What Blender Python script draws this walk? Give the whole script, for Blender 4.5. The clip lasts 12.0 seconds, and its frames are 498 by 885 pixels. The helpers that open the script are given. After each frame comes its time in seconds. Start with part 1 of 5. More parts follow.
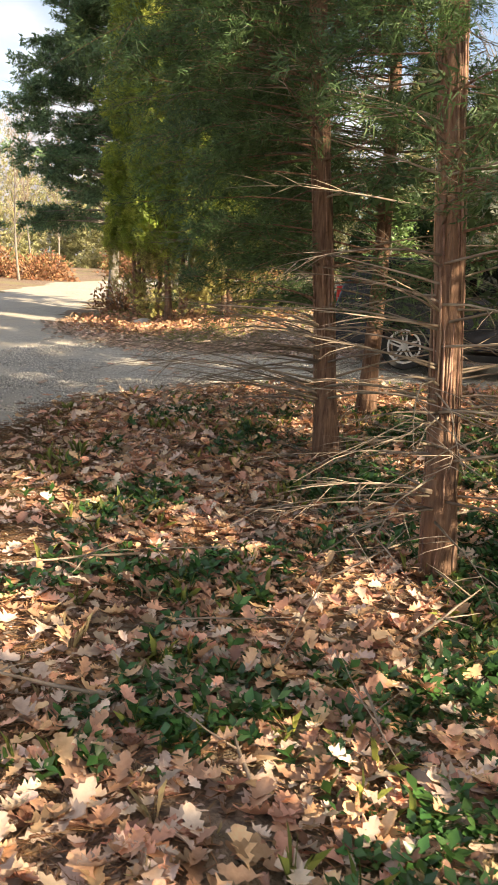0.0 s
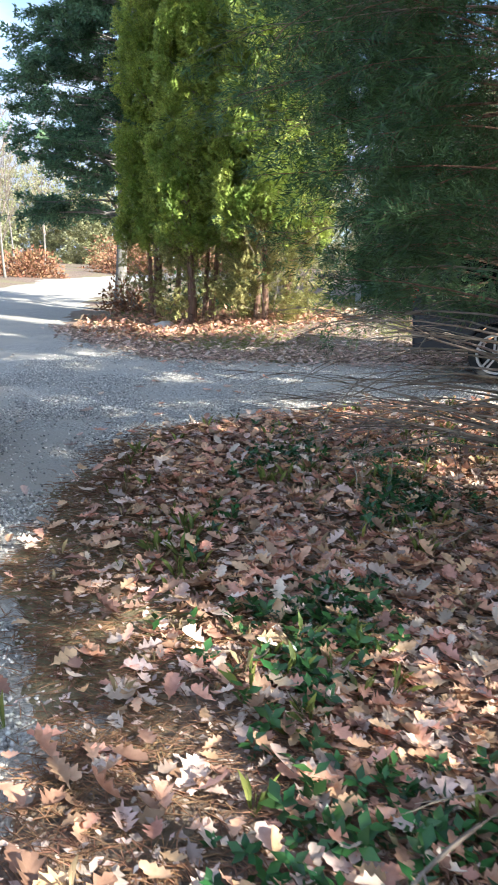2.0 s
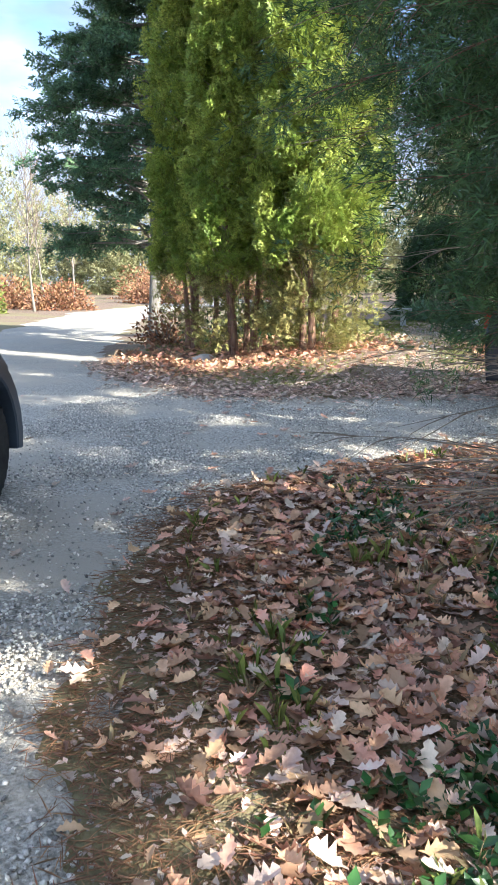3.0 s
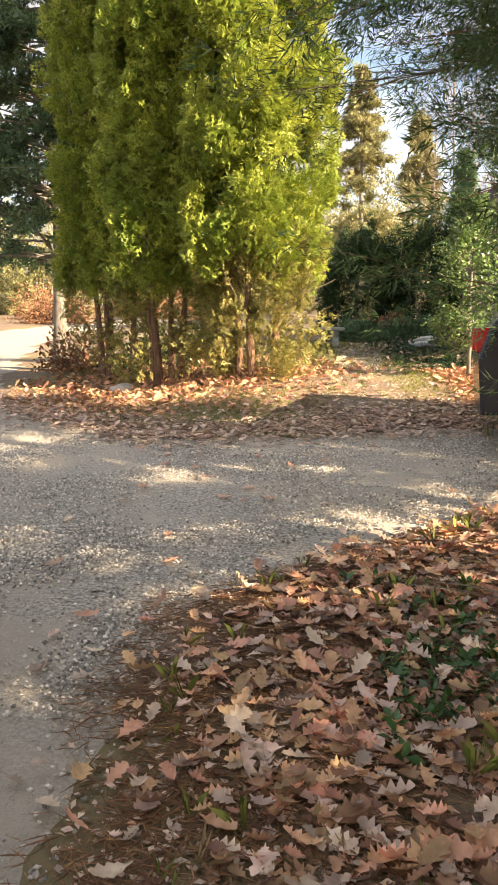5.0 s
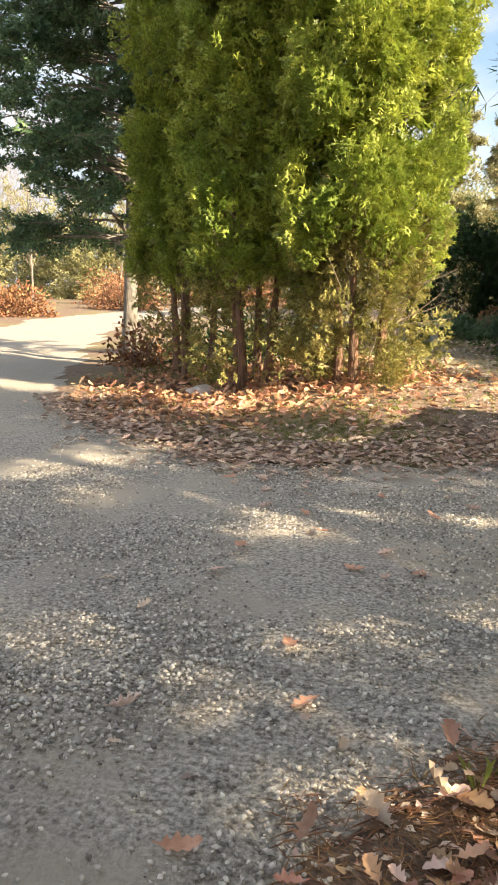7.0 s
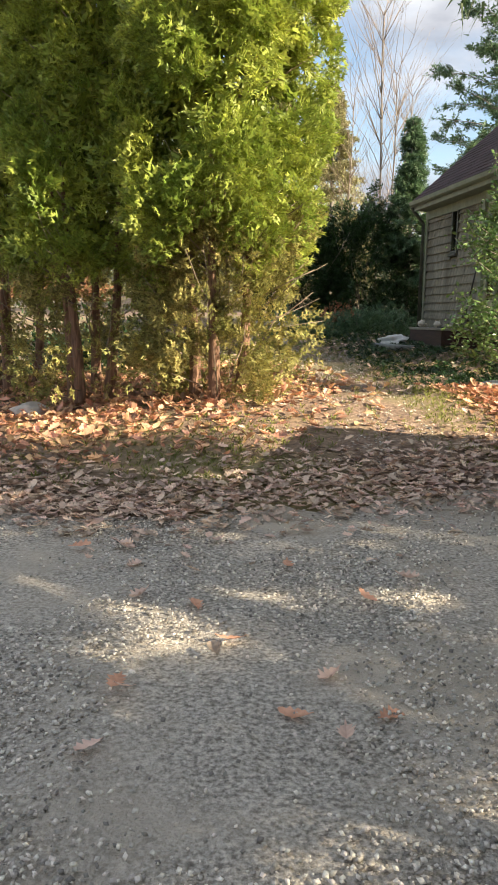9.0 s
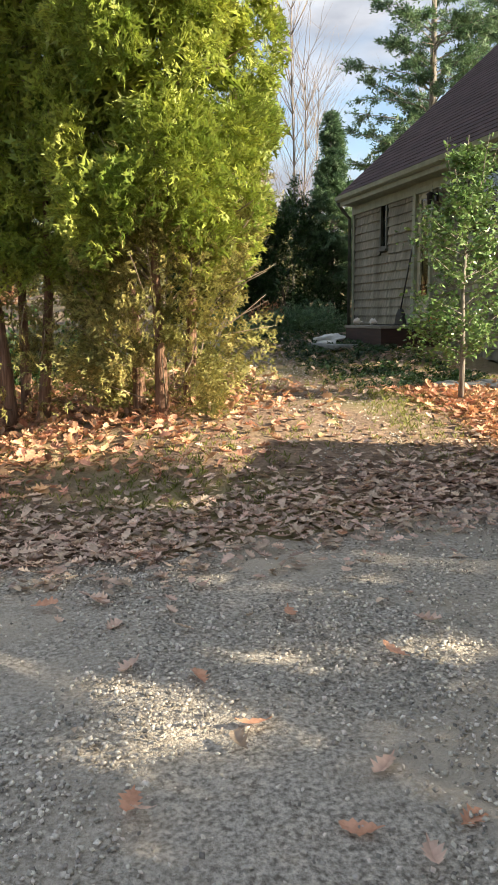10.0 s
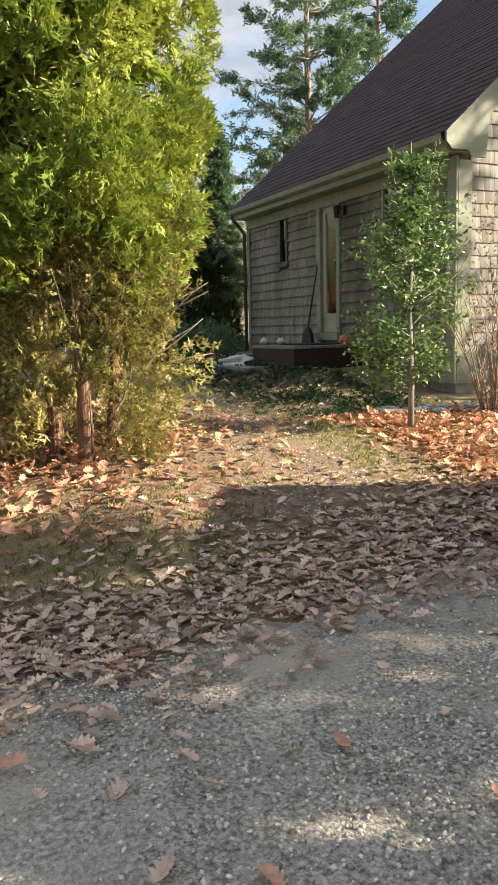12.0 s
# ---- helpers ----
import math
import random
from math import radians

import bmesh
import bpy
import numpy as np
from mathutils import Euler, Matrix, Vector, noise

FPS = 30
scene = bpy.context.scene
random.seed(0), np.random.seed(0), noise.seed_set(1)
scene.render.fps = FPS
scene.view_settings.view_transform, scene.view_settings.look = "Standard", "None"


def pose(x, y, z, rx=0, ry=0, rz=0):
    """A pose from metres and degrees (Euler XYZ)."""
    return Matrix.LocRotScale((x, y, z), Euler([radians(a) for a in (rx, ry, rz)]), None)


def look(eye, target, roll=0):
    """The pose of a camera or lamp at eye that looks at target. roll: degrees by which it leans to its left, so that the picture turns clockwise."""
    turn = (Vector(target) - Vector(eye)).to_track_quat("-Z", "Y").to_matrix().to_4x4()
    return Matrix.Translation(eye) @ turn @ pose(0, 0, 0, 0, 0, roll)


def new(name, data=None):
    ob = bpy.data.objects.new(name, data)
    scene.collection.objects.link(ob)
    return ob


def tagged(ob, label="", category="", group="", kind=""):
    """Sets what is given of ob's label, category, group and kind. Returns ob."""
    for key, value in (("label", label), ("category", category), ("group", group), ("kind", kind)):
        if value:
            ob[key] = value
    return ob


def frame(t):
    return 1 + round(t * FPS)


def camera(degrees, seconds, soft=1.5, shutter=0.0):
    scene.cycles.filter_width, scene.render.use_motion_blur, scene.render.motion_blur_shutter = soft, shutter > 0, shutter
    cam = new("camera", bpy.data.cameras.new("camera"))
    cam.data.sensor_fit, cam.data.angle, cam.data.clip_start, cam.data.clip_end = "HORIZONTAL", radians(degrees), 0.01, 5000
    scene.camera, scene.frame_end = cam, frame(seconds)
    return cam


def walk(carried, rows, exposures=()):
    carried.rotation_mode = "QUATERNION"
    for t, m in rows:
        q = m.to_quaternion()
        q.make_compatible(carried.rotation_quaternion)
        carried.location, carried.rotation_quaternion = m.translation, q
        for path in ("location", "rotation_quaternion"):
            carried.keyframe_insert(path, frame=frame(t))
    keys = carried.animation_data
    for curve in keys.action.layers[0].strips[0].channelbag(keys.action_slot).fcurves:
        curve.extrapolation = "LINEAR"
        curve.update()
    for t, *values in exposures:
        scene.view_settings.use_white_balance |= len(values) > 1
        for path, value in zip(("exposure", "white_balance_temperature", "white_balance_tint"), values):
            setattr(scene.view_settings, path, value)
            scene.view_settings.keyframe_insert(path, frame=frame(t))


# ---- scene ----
cam = camera(34.2, 12.0, 1.5, 0.12)
METRES, EYE, TURN = 10.9, 1.62, 5.1
ROWS = [
    (0.0, 0.0, 0.0, 0.0, 0.55, -10.19, -3.08),
    (0.5, -0.0279, 0.0391, -0.0, 0.8, -9.16, -1.76),
    (1.0, -0.0579, 0.085, 0.0005, -0.93, -7.34, -2.25),
    (1.5, -0.0842, 0.1275, 0.0021, -5.33, -7.62, -3.0),
    (2.0, -0.1062, 0.1756, 0.0044, -1.22, -10.56, -2.45),
    (2.5, -0.1269, 0.2272, 0.0093, 0.33, -10.3, -1.21),
    (3.0, -0.1338, 0.2727, 0.0111, 0.58, -8.91, -0.63),
    (5.0, -0.1735, 0.4567, 0.0156, -6.49, -7.57, -0.08),
    (5.5, -0.1777, 0.5006, 0.0185, -4.14, -7.59, -1.5),
    (6.0, -0.1854, 0.544, 0.0217, -5.3, -7.7, -1.91),
    (6.5, -0.1906, 0.5824, 0.023, -1.62, -8.58, -1.13),
    (8.5, -0.2141, 0.7354, 0.0338, -9.3, -7.66, -2.35),
    (9.0, -0.2094, 0.7714, 0.0355, -14.38, -8.74, -1.16),
    (9.5, -0.2163, 0.8092, 0.0357, -17.14, -9.82, -0.41),
    (10.0, -0.2278, 0.837, 0.0428, -20.78, -8.9, 0.48),
    (10.5, -0.227, 0.8667, 0.0451, -21.49, -8.66, 0.88),
    (11.0, -0.2336, 0.9001, 0.0439, -24.56, -8.36, 0.66),
    (11.5, -0.2453, 0.9227, 0.05, -29.57, -7.84, 1.49),
    (12.0, -0.2455, 0.9472, 0.0525, -30.47, -8.04, 1.38),
]
walk(cam, [(t, pose(0, 0, EYE, 0, 0, TURN) @ pose(METRES * x, METRES * y, METRES * z, 90 + pitch, roll, yaw)) for t, x, y, z, yaw, pitch, roll in ROWS],
     [(0.0, 1.65, 7300, 10), (1.0, 1.7, 5900, 8), (1.5, 1.75, 5400, 7), (2.5, 1.9, 5200, 5), (3.5, 1.9, 5700, 7), (5.0, 1.95, 7700, 13), (6.5, 1.8, 7300, 10), (8.5, 1.6, 6900, 8), (12.0, 1.48, 6700, 7)])

# ---- world and sun ----
SUN_TO = Vector((0.84, -0.54, 0.50)).normalized()
world = bpy.data.worlds.new("world")
scene.world = world
world.use_nodes = True
wn, wl = world.node_tree.nodes, world.node_tree.links
sky = wn.new("ShaderNodeTexSky")
sky.sky_type, sky.sun_disc = "NISHITA", False
sky.sun_elevation = math.asin(SUN_TO.z)
sky.sun_rotation = math.atan2(SUN_TO.x, SUN_TO.y)
w_tc = wn.new("ShaderNodeTexCoord")
w_map = wn.new("ShaderNodeMapping")
w_map.inputs["Scale"].default_value = (2.2, 2.2, 5.5)
w_noise = wn.new("ShaderNodeTexNoise")
w_noise.inputs["Scale"].default_value = 1.3
w_noise.inputs["Detail"].default_value = 7
w_noise.inputs["Roughness"].default_value = 0.55
w_ramp = wn.new("ShaderNodeValToRGB")
w_ramp.color_ramp.elements[0].position, w_ramp.color_ramp.elements[1].position = 0.38, 0.56
w_mix = wn.new("ShaderNodeMix")
w_mix.data_type = "RGBA"
w_shade = wn.new("ShaderNodeTexNoise")
w_shade.inputs["Scale"].default_value, w_shade.inputs["Detail"].default_value = 3.1, 5
w_tone = wn.new("ShaderNodeValToRGB")
w_tone.color_ramp.elements[0].position, w_tone.color_ramp.elements[1].position = 0.35, 0.65
w_tone.color_ramp.elements[0].color, w_tone.color_ramp.elements[1].color = (0.44, 0.47, 0.56, 1), (0.86, 0.89, 0.98, 1)
w_gain = wn.new("ShaderNodeVectorMath")
w_gain.operation = "SCALE"
w_gain.inputs["Scale"].default_value = 4.7
wl.new(w_map.outputs["Vector"], w_shade.inputs["Vector"])
wl.new(w_shade.outputs["Fac"], w_tone.inputs["Fac"])
wl.new(w_tone.outputs["Color"], w_gain.inputs[0])
wl.new(w_gain.outputs["Vector"], w_mix.inputs["B"])
wl.new(w_tc.outputs["Generated"], w_map.inputs["Vector"])
wl.new(w_map.outputs["Vector"], w_noise.inputs["Vector"])
wl.new(w_noise.outputs["Fac"], w_ramp.inputs["Fac"])
wl.new(w_ramp.outputs["Color"], w_mix.inputs["Factor"])
wl.new(sky.outputs["Color"], w_mix.inputs["A"])
wl.new(w_mix.outputs["Result"], wn["Background"].inputs["Color"])
wn["Background"].inputs["Strength"].default_value = 0.09
sun = new("sun", bpy.data.lights.new("sun", "SUN"))
sun.data.energy, sun.data.angle, sun.data.color = 5.0, radians(0.6), (1.0, 0.86, 0.66)
sun.matrix_world = look(SUN_TO * 60, (0, 0, 0))

# ---- materials ----


def material(name, ca, cb, scale=8.0, rough=0.8, bump=0.3, detail=5.0, cc=None, island=0.0, obj_random=0.0, stretch=(1, 1, 1),
             translucent=0.0, metal=0.0, fine=0.0, spec=0.5, big=0.0, bump_dist=0.01, lo=0.32, hi=0.68):
    """Two-tone noise material; cc blends in at a larger scale; island or obj_random vary the value piece by piece."""
    m = bpy.data.materials.new(name)
    m.use_nodes = True
    n, l = m.node_tree.nodes, m.node_tree.links
    b = n["Principled BSDF"]
    tc = n.new("ShaderNodeTexCoord")
    mp = n.new("ShaderNodeMapping")
    mp.inputs["Scale"].default_value = stretch
    l.new(tc.outputs["Object"], mp.inputs["Vector"])
    nz = n.new("ShaderNodeTexNoise")
    nz.inputs["Scale"].default_value, nz.inputs["Detail"].default_value = scale, detail
    nz.inputs["Roughness"].default_value = 0.62
    l.new(mp.outputs["Vector"], nz.inputs["Vector"])
    rp = n.new("ShaderNodeValToRGB")
    rp.color_ramp.elements[0].position, rp.color_ramp.elements[1].position = lo, hi
    rp.color_ramp.elements[0].color, rp.color_ramp.elements[1].color = (*ca, 1), (*cb, 1)
    l.new(nz.outputs["Fac"], rp.inputs["Fac"])
    col = rp.outputs["Color"]
    if cc:
        n2 = n.new("ShaderNodeTexNoise")
        n2.inputs["Scale"].default_value, n2.inputs["Detail"].default_value = big or scale * 0.12, 4
        l.new(mp.outputs["Vector"], n2.inputs["Vector"])
        r2 = n.new("ShaderNodeValToRGB")
        r2.color_ramp.elements[0].position, r2.color_ramp.elements[1].position = 0.45, 0.62
        l.new(n2.outputs["Fac"], r2.inputs["Fac"])
        mx = n.new("ShaderNodeMix")
        mx.data_type = "RGBA"
        mx.inputs["B"].default_value = (*cc, 1)
        l.new(r2.outputs["Color"], mx.inputs["Factor"])
        l.new(col, mx.inputs["A"])
        col = mx.outputs["Result"]
    if island or obj_random:
        hv = n.new("ShaderNodeHueSaturation")
        src = n.new("ShaderNodeNewGeometry").outputs["Random Per Island"] if island else n.new("ShaderNodeObjectInfo").outputs["Random"]
        k = island or obj_random
        mr = n.new("ShaderNodeMapRange")
        mr.inputs["To Min"].default_value, mr.inputs["To Max"].default_value = 1 - k, 1 + k
        l.new(src, mr.inputs["Value"])
        l.new(mr.outputs["Result"], hv.inputs["Value"])
        mh = n.new("ShaderNodeMapRange")
        mh.inputs["To Min"].default_value, mh.inputs["To Max"].default_value = 0.5 - 0.035 * k, 0.5 + 0.035 * k
        ml = n.new("ShaderNodeMath")
        ml.operation = "MULTIPLY"
        ml.inputs[1].default_value = 7.31
        fr = n.new("ShaderNodeMath")
        fr.operation = "FRACT"
        l.new(src, ml.inputs[0])
        l.new(ml.outputs[0], fr.inputs[0])
        l.new(fr.outputs[0], mh.inputs["Value"])
        l.new(mh.outputs["Result"], hv.inputs["Hue"])
        l.new(col, hv.inputs["Color"])
        col = hv.outputs["Color"]
    l.new(col, b.inputs["Base Color"])
    b.inputs["Roughness"].default_value, b.inputs["Metallic"].default_value = rough, metal
    b.inputs["Specular IOR Level"].default_value = spec
    if bump:
        bp = n.new("ShaderNodeBump")
        bp.inputs["Strength"].default_value, bp.inputs["Distance"].default_value = bump, bump_dist
        if fine:
            nf = n.new("ShaderNodeTexNoise")
            nf.inputs["Scale"].default_value, nf.inputs["Detail"].default_value = fine, 3
            l.new(mp.outputs["Vector"], nf.inputs["Vector"])
            l.new(nf.outputs["Fac"], bp.inputs["Height"])
        else:
            l.new(nz.outputs["Fac"], bp.inputs["Height"])
        l.new(bp.outputs["Normal"], b.inputs["Normal"])
    if translucent:
        tr = n.new("ShaderNodeBsdfTranslucent")
        l.new(col, tr.inputs["Color"])
        ms = n.new("ShaderNodeMixShader")
        ms.inputs[0].default_value = translucent
        l.new(b.outputs[0], ms.inputs[1])
        l.new(tr.outputs[0], ms.inputs[2])
        l.new(ms.outputs[0], n["Material Output"].inputs["Surface"])
    return m


def glass(name, tint=(0.75, 0.8, 0.78)):
    m = bpy.data.materials.new(name)
    m.use_nodes = True
    b = m.node_tree.nodes["Principled BSDF"]
    b.inputs["Base Color"].default_value = (*tint, 1)
    b.inputs["Transmission Weight"].default_value = 1.0
    b.inputs["Roughness"].default_value = 0.03
    b.inputs["IOR"].default_value = 1.45
    return m


M_SOIL = material("soil", (0.09, 0.06, 0.045), (0.36, 0.25, 0.175), 22, 0.95, 0.9, 9, cc=(0.24, 0.20, 0.10), big=0.5, fine=60, bump_dist=0.02)
M_GRAVEL = material("gravel_bed", (0.19, 0.165, 0.135), (0.70, 0.64, 0.555), 48, 0.92, 1.0, 9, lo=0.36, hi=0.64, cc=(0.50, 0.44, 0.36), big=0.9, fine=80, bump_dist=0.018)
M_STONE = material("pebble", (0.43, 0.385, 0.335), (0.73, 0.68, 0.605), 40, 0.8, 0.3, island=0.66)
M_OAK = material("oak_leaf", (0.47, 0.25, 0.145), (0.76, 0.46, 0.29), 14, 0.62, 0.4, island=0.6, translucent=0.18)
M_OAKPALE = material("pale_leaf", (0.50, 0.355, 0.27), (0.78, 0.60, 0.48), 14, 0.6, 0.4, island=0.5, translucent=0.15)
M_NEEDLE = material("dry_needle", (0.24, 0.12, 0.07), (0.40, 0.23, 0.11), 12, 0.8, 0.0, island=0.4)
M_VINCA = material("ground_cover", (0.025, 0.075, 0.02), (0.07, 0.16, 0.04), 9, 0.35, 0.2, island=0.5, translucent=0.2)
M_GRASS = material("grass", (0.12, 0.16, 0.03), (0.30, 0.31, 0.07), 5, 0.6, 0.0, island=0.5, translucent=0.3)
M_STRAW = material("dry_grass", (0.28, 0.20, 0.10), (0.45, 0.35, 0.19), 5, 0.7, 0.0, island=0.4, translucent=0.2)
M_CEDAR = material("cedar_needles", (0.045, 0.095, 0.035), (0.11, 0.18, 0.06), 3, 0.55, 0.0, island=0.55, translucent=0.3)
M_ARB = material("arborvitae_spray", (0.16, 0.25, 0.04), (0.48, 0.52, 0.105), 1.6, 0.5, 0.0, island=0.4, translucent=0.33)
M_ARBDRY = material("arborvitae_dry", (0.22, 0.23, 0.06), (0.44, 0.38, 0.14), 3, 0.7, 0.0, island=0.55, translucent=0.25)
M_BLUE = material("bluish_cedar", (0.065, 0.135, 0.075), (0.18, 0.275, 0.13), 2, 0.55, 0.0, island=0.5, translucent=0.3)
M_YEW = material("yew", (0.014, 0.042, 0.014), (0.04, 0.09, 0.02), 3, 0.5, 0.0, island=0.5, translucent=0.2)
M_HOLLY = material("holly_leaf", (0.08, 0.16, 0.045), (0.20, 0.30, 0.10), 6, 0.28, 0.0, island=0.5, translucent=0.2)
# distance haze is put into this pale foliage colour
M_FAR = material("hazed_far_foliage", (0.22, 0.23, 0.10), (0.44, 0.41, 0.21), 0.5, 0.7, 0.0, island=0.5, translucent=0.3)
M_RUST = material("rust_brush", (0.24, 0.11, 0.05), (0.40, 0.22, 0.12), 1.5, 0.8, 0.0, island=0.5, translucent=0.2)
M_BARK = material("cedar_bark", (0.11, 0.055, 0.035), (0.34, 0.20, 0.13), 14, 0.9, 1.0, 8, stretch=(3.2, 3.2, 0.35), bump_dist=0.03)
M_BARKSTRIP = material("bark_strip", (0.16, 0.085, 0.055), (0.42, 0.27, 0.19), 14, 0.9, 0.4, island=0.45)
M_GREYBARK = material("grey_bark", (0.13, 0.11, 0.09), (0.33, 0.30, 0.26), 12, 0.9, 0.8, 7, stretch=(2.5, 2.5, 0.5), bump_dist=0.02)
M_TWIG = material("dead_twig", (0.17, 0.125, 0.09), (0.36, 0.29, 0.22), 10, 0.85, 0.2, island=0.4)
M_SHINGLE = material("cedar_shingle", (0.17, 0.165, 0.15), (0.36, 0.35, 0.32), 6, 0.88, 0.7, 8, stretch=(2.5, 2.5, 0.35), cc=(0.11, 0.10, 0.085), big=0.9, obj_random=0.28, bump_dist=0.006)
M_SHINGLE_J = material("cedar_shingle_front", (0.165, 0.155, 0.12), (0.34, 0.315, 0.25), 6, 0.88, 0.7, 8, stretch=(2.5, 2.5, 0.35), cc=(0.13, 0.115, 0.085), big=0.8, island=0.1, bump_dist=0.006)
M_ROOF = material("asphalt_shingle", (0.03, 0.017, 0.019), (0.085, 0.052, 0.053), 120, 0.92, 0.5, 3, cc=(0.06, 0.034, 0.036), big=1.5, island=0.25, bump_dist=0.004)
M_TRIM = material("green_grey_trim", (0.22, 0.245, 0.18), (0.32, 0.335, 0.25), 5, 0.6, 0.15, 6)
# gable-side trim, its mid shade put into a tone darker than M_TRIM
M_TRIMSHADE = material("shade_toned_trim", (0.20, 0.22, 0.17), (0.28, 0.30, 0.235), 4, 0.6, 0.12, 6)
M_CREAM = material("cream_paint", (0.36, 0.34, 0.24), (0.46, 0.43, 0.32), 4, 0.5, 0.1, 5)
M_DARKFRAME = material("dark_frame", (0.05, 0.055, 0.045), (0.10, 0.105, 0.085), 8, 0.5, 0.1)
M_CONCRETE = material("concrete", (0.25, 0.24, 0.21), (0.42, 0.40, 0.36), 10, 0.9, 0.5, 7)
M_DECK = material("weathered_deck", (0.15, 0.14, 0.12), (0.28, 0.27, 0.24), 9, 0.8, 0.4, 6, stretch=(3, 0.4, 3), obj_random=0.15)
M_DECKRED = material("red_stained_board", (0.022, 0.011, 0.009), (0.055, 0.024, 0.019), 8, 0.7, 0.4, 6, stretch=(0.5, 0.5, 3))
M_BLACK = material("black_plastic", (0.012, 0.012, 0.013), (0.03, 0.03, 0.032), 20, 0.55, 0.2)
M_RUBBER = material("tyre_rubber", (0.014, 0.014, 0.015), (0.04, 0.039, 0.037), 14, 0.85, 0.3)
M_MAT = material("coir_mat", (0.012, 0.014, 0.012), (0.035, 0.036, 0.032), 60, 0.95, 0.6)
M_PUMPKIN = material("pumpkin_skin", (0.50, 0.16, 0.05), (0.66, 0.25, 0.09), 5, 0.5, 0.1)
M_WHITE = material("white_plastic", (0.62, 0.63, 0.64), (0.80, 0.80, 0.80), 9, 0.45, 0.2)
M_SHELL = material("shell", (0.62, 0.56, 0.48), (0.80, 0.76, 0.70), 12, 0.5, 0.3)
M_ROCK = material("pale_rock", (0.42, 0.39, 0.35), (0.64, 0.60, 0.55), 9, 0.85, 0.7, 8)
M_SLATE = material("bluish_flagstone", (0.14, 0.15, 0.155), (0.26, 0.27, 0.27), 9, 0.8, 0.5, 7, obj_random=0.3)
M_BENCH = material("stone_bench", (0.34, 0.36, 0.36), (0.52, 0.54, 0.53), 12, 0.85, 0.5, 7)
M_NAVY = material("navy_car_paint", (0.012, 0.014, 0.022), (0.018, 0.02, 0.03), 2, 0.25, 0.0)
M_BLUEGREY = material("blue_grey_car_paint", (0.075, 0.095, 0.125), (0.10, 0.125, 0.16), 2, 0.3, 0.0, metal=0.4)
M_ALLOY = material("alloy_rim", (0.55, 0.55, 0.56), (0.70, 0.70, 0.70), 8, 0.3, 0.0, metal=0.9)
M_TAIL = material("red_lamp_lens", (0.5, 0.01, 0.01), (0.6, 0.03, 0.02), 8, 0.2, 0.0)
# near-black albedo stands in for the unlit room's shade behind the glass
M_ROOM = material("room_shade_tone", (0.03, 0.028, 0.024), (0.05, 0.046, 0.04), 2, 0.9, 0.0)
M_GLASS = glass("window_glass")
M_CARGLASS = glass("tinted_car_glass", (0.18, 0.2, 0.2))

# ---- ground form ----


def smooth(a, b, v):
    v = np.clip((v - a) / (b - a), 0, 1)
    return v * v * (3 - 2 * v)


def wob(x, y, s=1.0):
    """A smooth made-up unevenness between about -1 and 1."""
    return (np.sin(1.7 * s * x + 0.9 * s * y + 0.4) + np.sin(-1.1 * s * x + 2.3 * s * y + 1.9) + np.sin(2.9 * s * x - 0.7 * s * y + 4.2)) / 3


def height(x, y):
    far = np.minimum(y, 70.0)
    z = 0.05 * far + 0.37 * smooth(13.5, 16.8, y) * smooth(-4.3, -1.3, x)
    z = z + 0.16 * np.exp(-((x + 4.2) ** 2 + (y - 19.4) ** 2) / 3.0)
    z = z + 0.17 * smooth(1.0, 2.0, x) * smooth(18.6, 20.0, y) * smooth(26.0, 24.0, y)
    return z + 0.012 * wob(x, y, 1.3)


LAWN_Y = (-30.0, 0.0, 4.2, 5.4, 6.7, 8.0, 8.7, 9.0)
LAWN_X = (-1.6, -1.7, -2.05, -2.6, -2.75, -2.68, -2.6, -2.5)


def drive_depth(x, y):
    """Positive inside the gravel, in metres from its edge."""
    edge = np.interp(y, LAWN_Y, LAWN_X)
    a = np.minimum(np.minimum(edge - x, x + 8.5), 9.2 - y)
    low = np.interp(x, (-9.0, -2.6, -1.0, -0.5, 3.0, 9.0), (8.6, 8.7, 9.9, 10.4, 11.3, 11.9))
    top = np.interp(x, (-9.0, -6.6, -5.2, -3.3, -1.4, 0.2, 9.0), (18.8, 18.6, 15.6, 13.5, 13.8, 14.15, 14.8))
    b = np.minimum(np.minimum(y - low, top - y), np.minimum(x + 9.5, 9.0 - x))
    mid = np.interp(y, (12.0, 18.0, 25.0, 36.0, 48.0, 60.0), (-6.6, -8.0, -9.2, -10.6, -9.0, -4.0))
    c = np.minimum(np.interp(y, (12.0, 25.0, 40.0), (2.1, 1.75, 1.7)) - np.abs(x - mid), np.minimum(y - 12.0, 62.0 - y))
    return np.maximum(np.maximum(a, b), c) + 0.07 * wob(x, y, 2.2) + 0.04 * wob(x, y, 9.0)


# ---- building helpers ----
rng = np.random.default_rng(7)


def mesh_from(name, verts, faces, mat, parent=None, label="", smooth_faces=False):
    me = bpy.data.meshes.new(name)
    me.from_pydata([tuple(v) for v in verts], [], [tuple(f) for f in faces])
    if smooth_faces:
        me.polygons.foreach_set("use_smooth", [True] * len(me.polygons))
    me.materials.append(mat)
    ob = new(name, me)
    if parent:
        ob.parent = parent
    if label:
        ob["label"] = label
    return ob


def part(name, bm, mat, parent=None, label="", smooth_faces=False):
    me = bpy.data.meshes.new(name)
    bm.normal_update()
    bm.to_mesh(me)
    bm.free()
    if smooth_faces:
        me.polygons.foreach_set("use_smooth", [True] * len(me.polygons))
    me.materials.append(mat)
    ob = new(name, me)
    if parent:
        ob.parent = parent
    if label:
        ob["label"] = label
    return ob


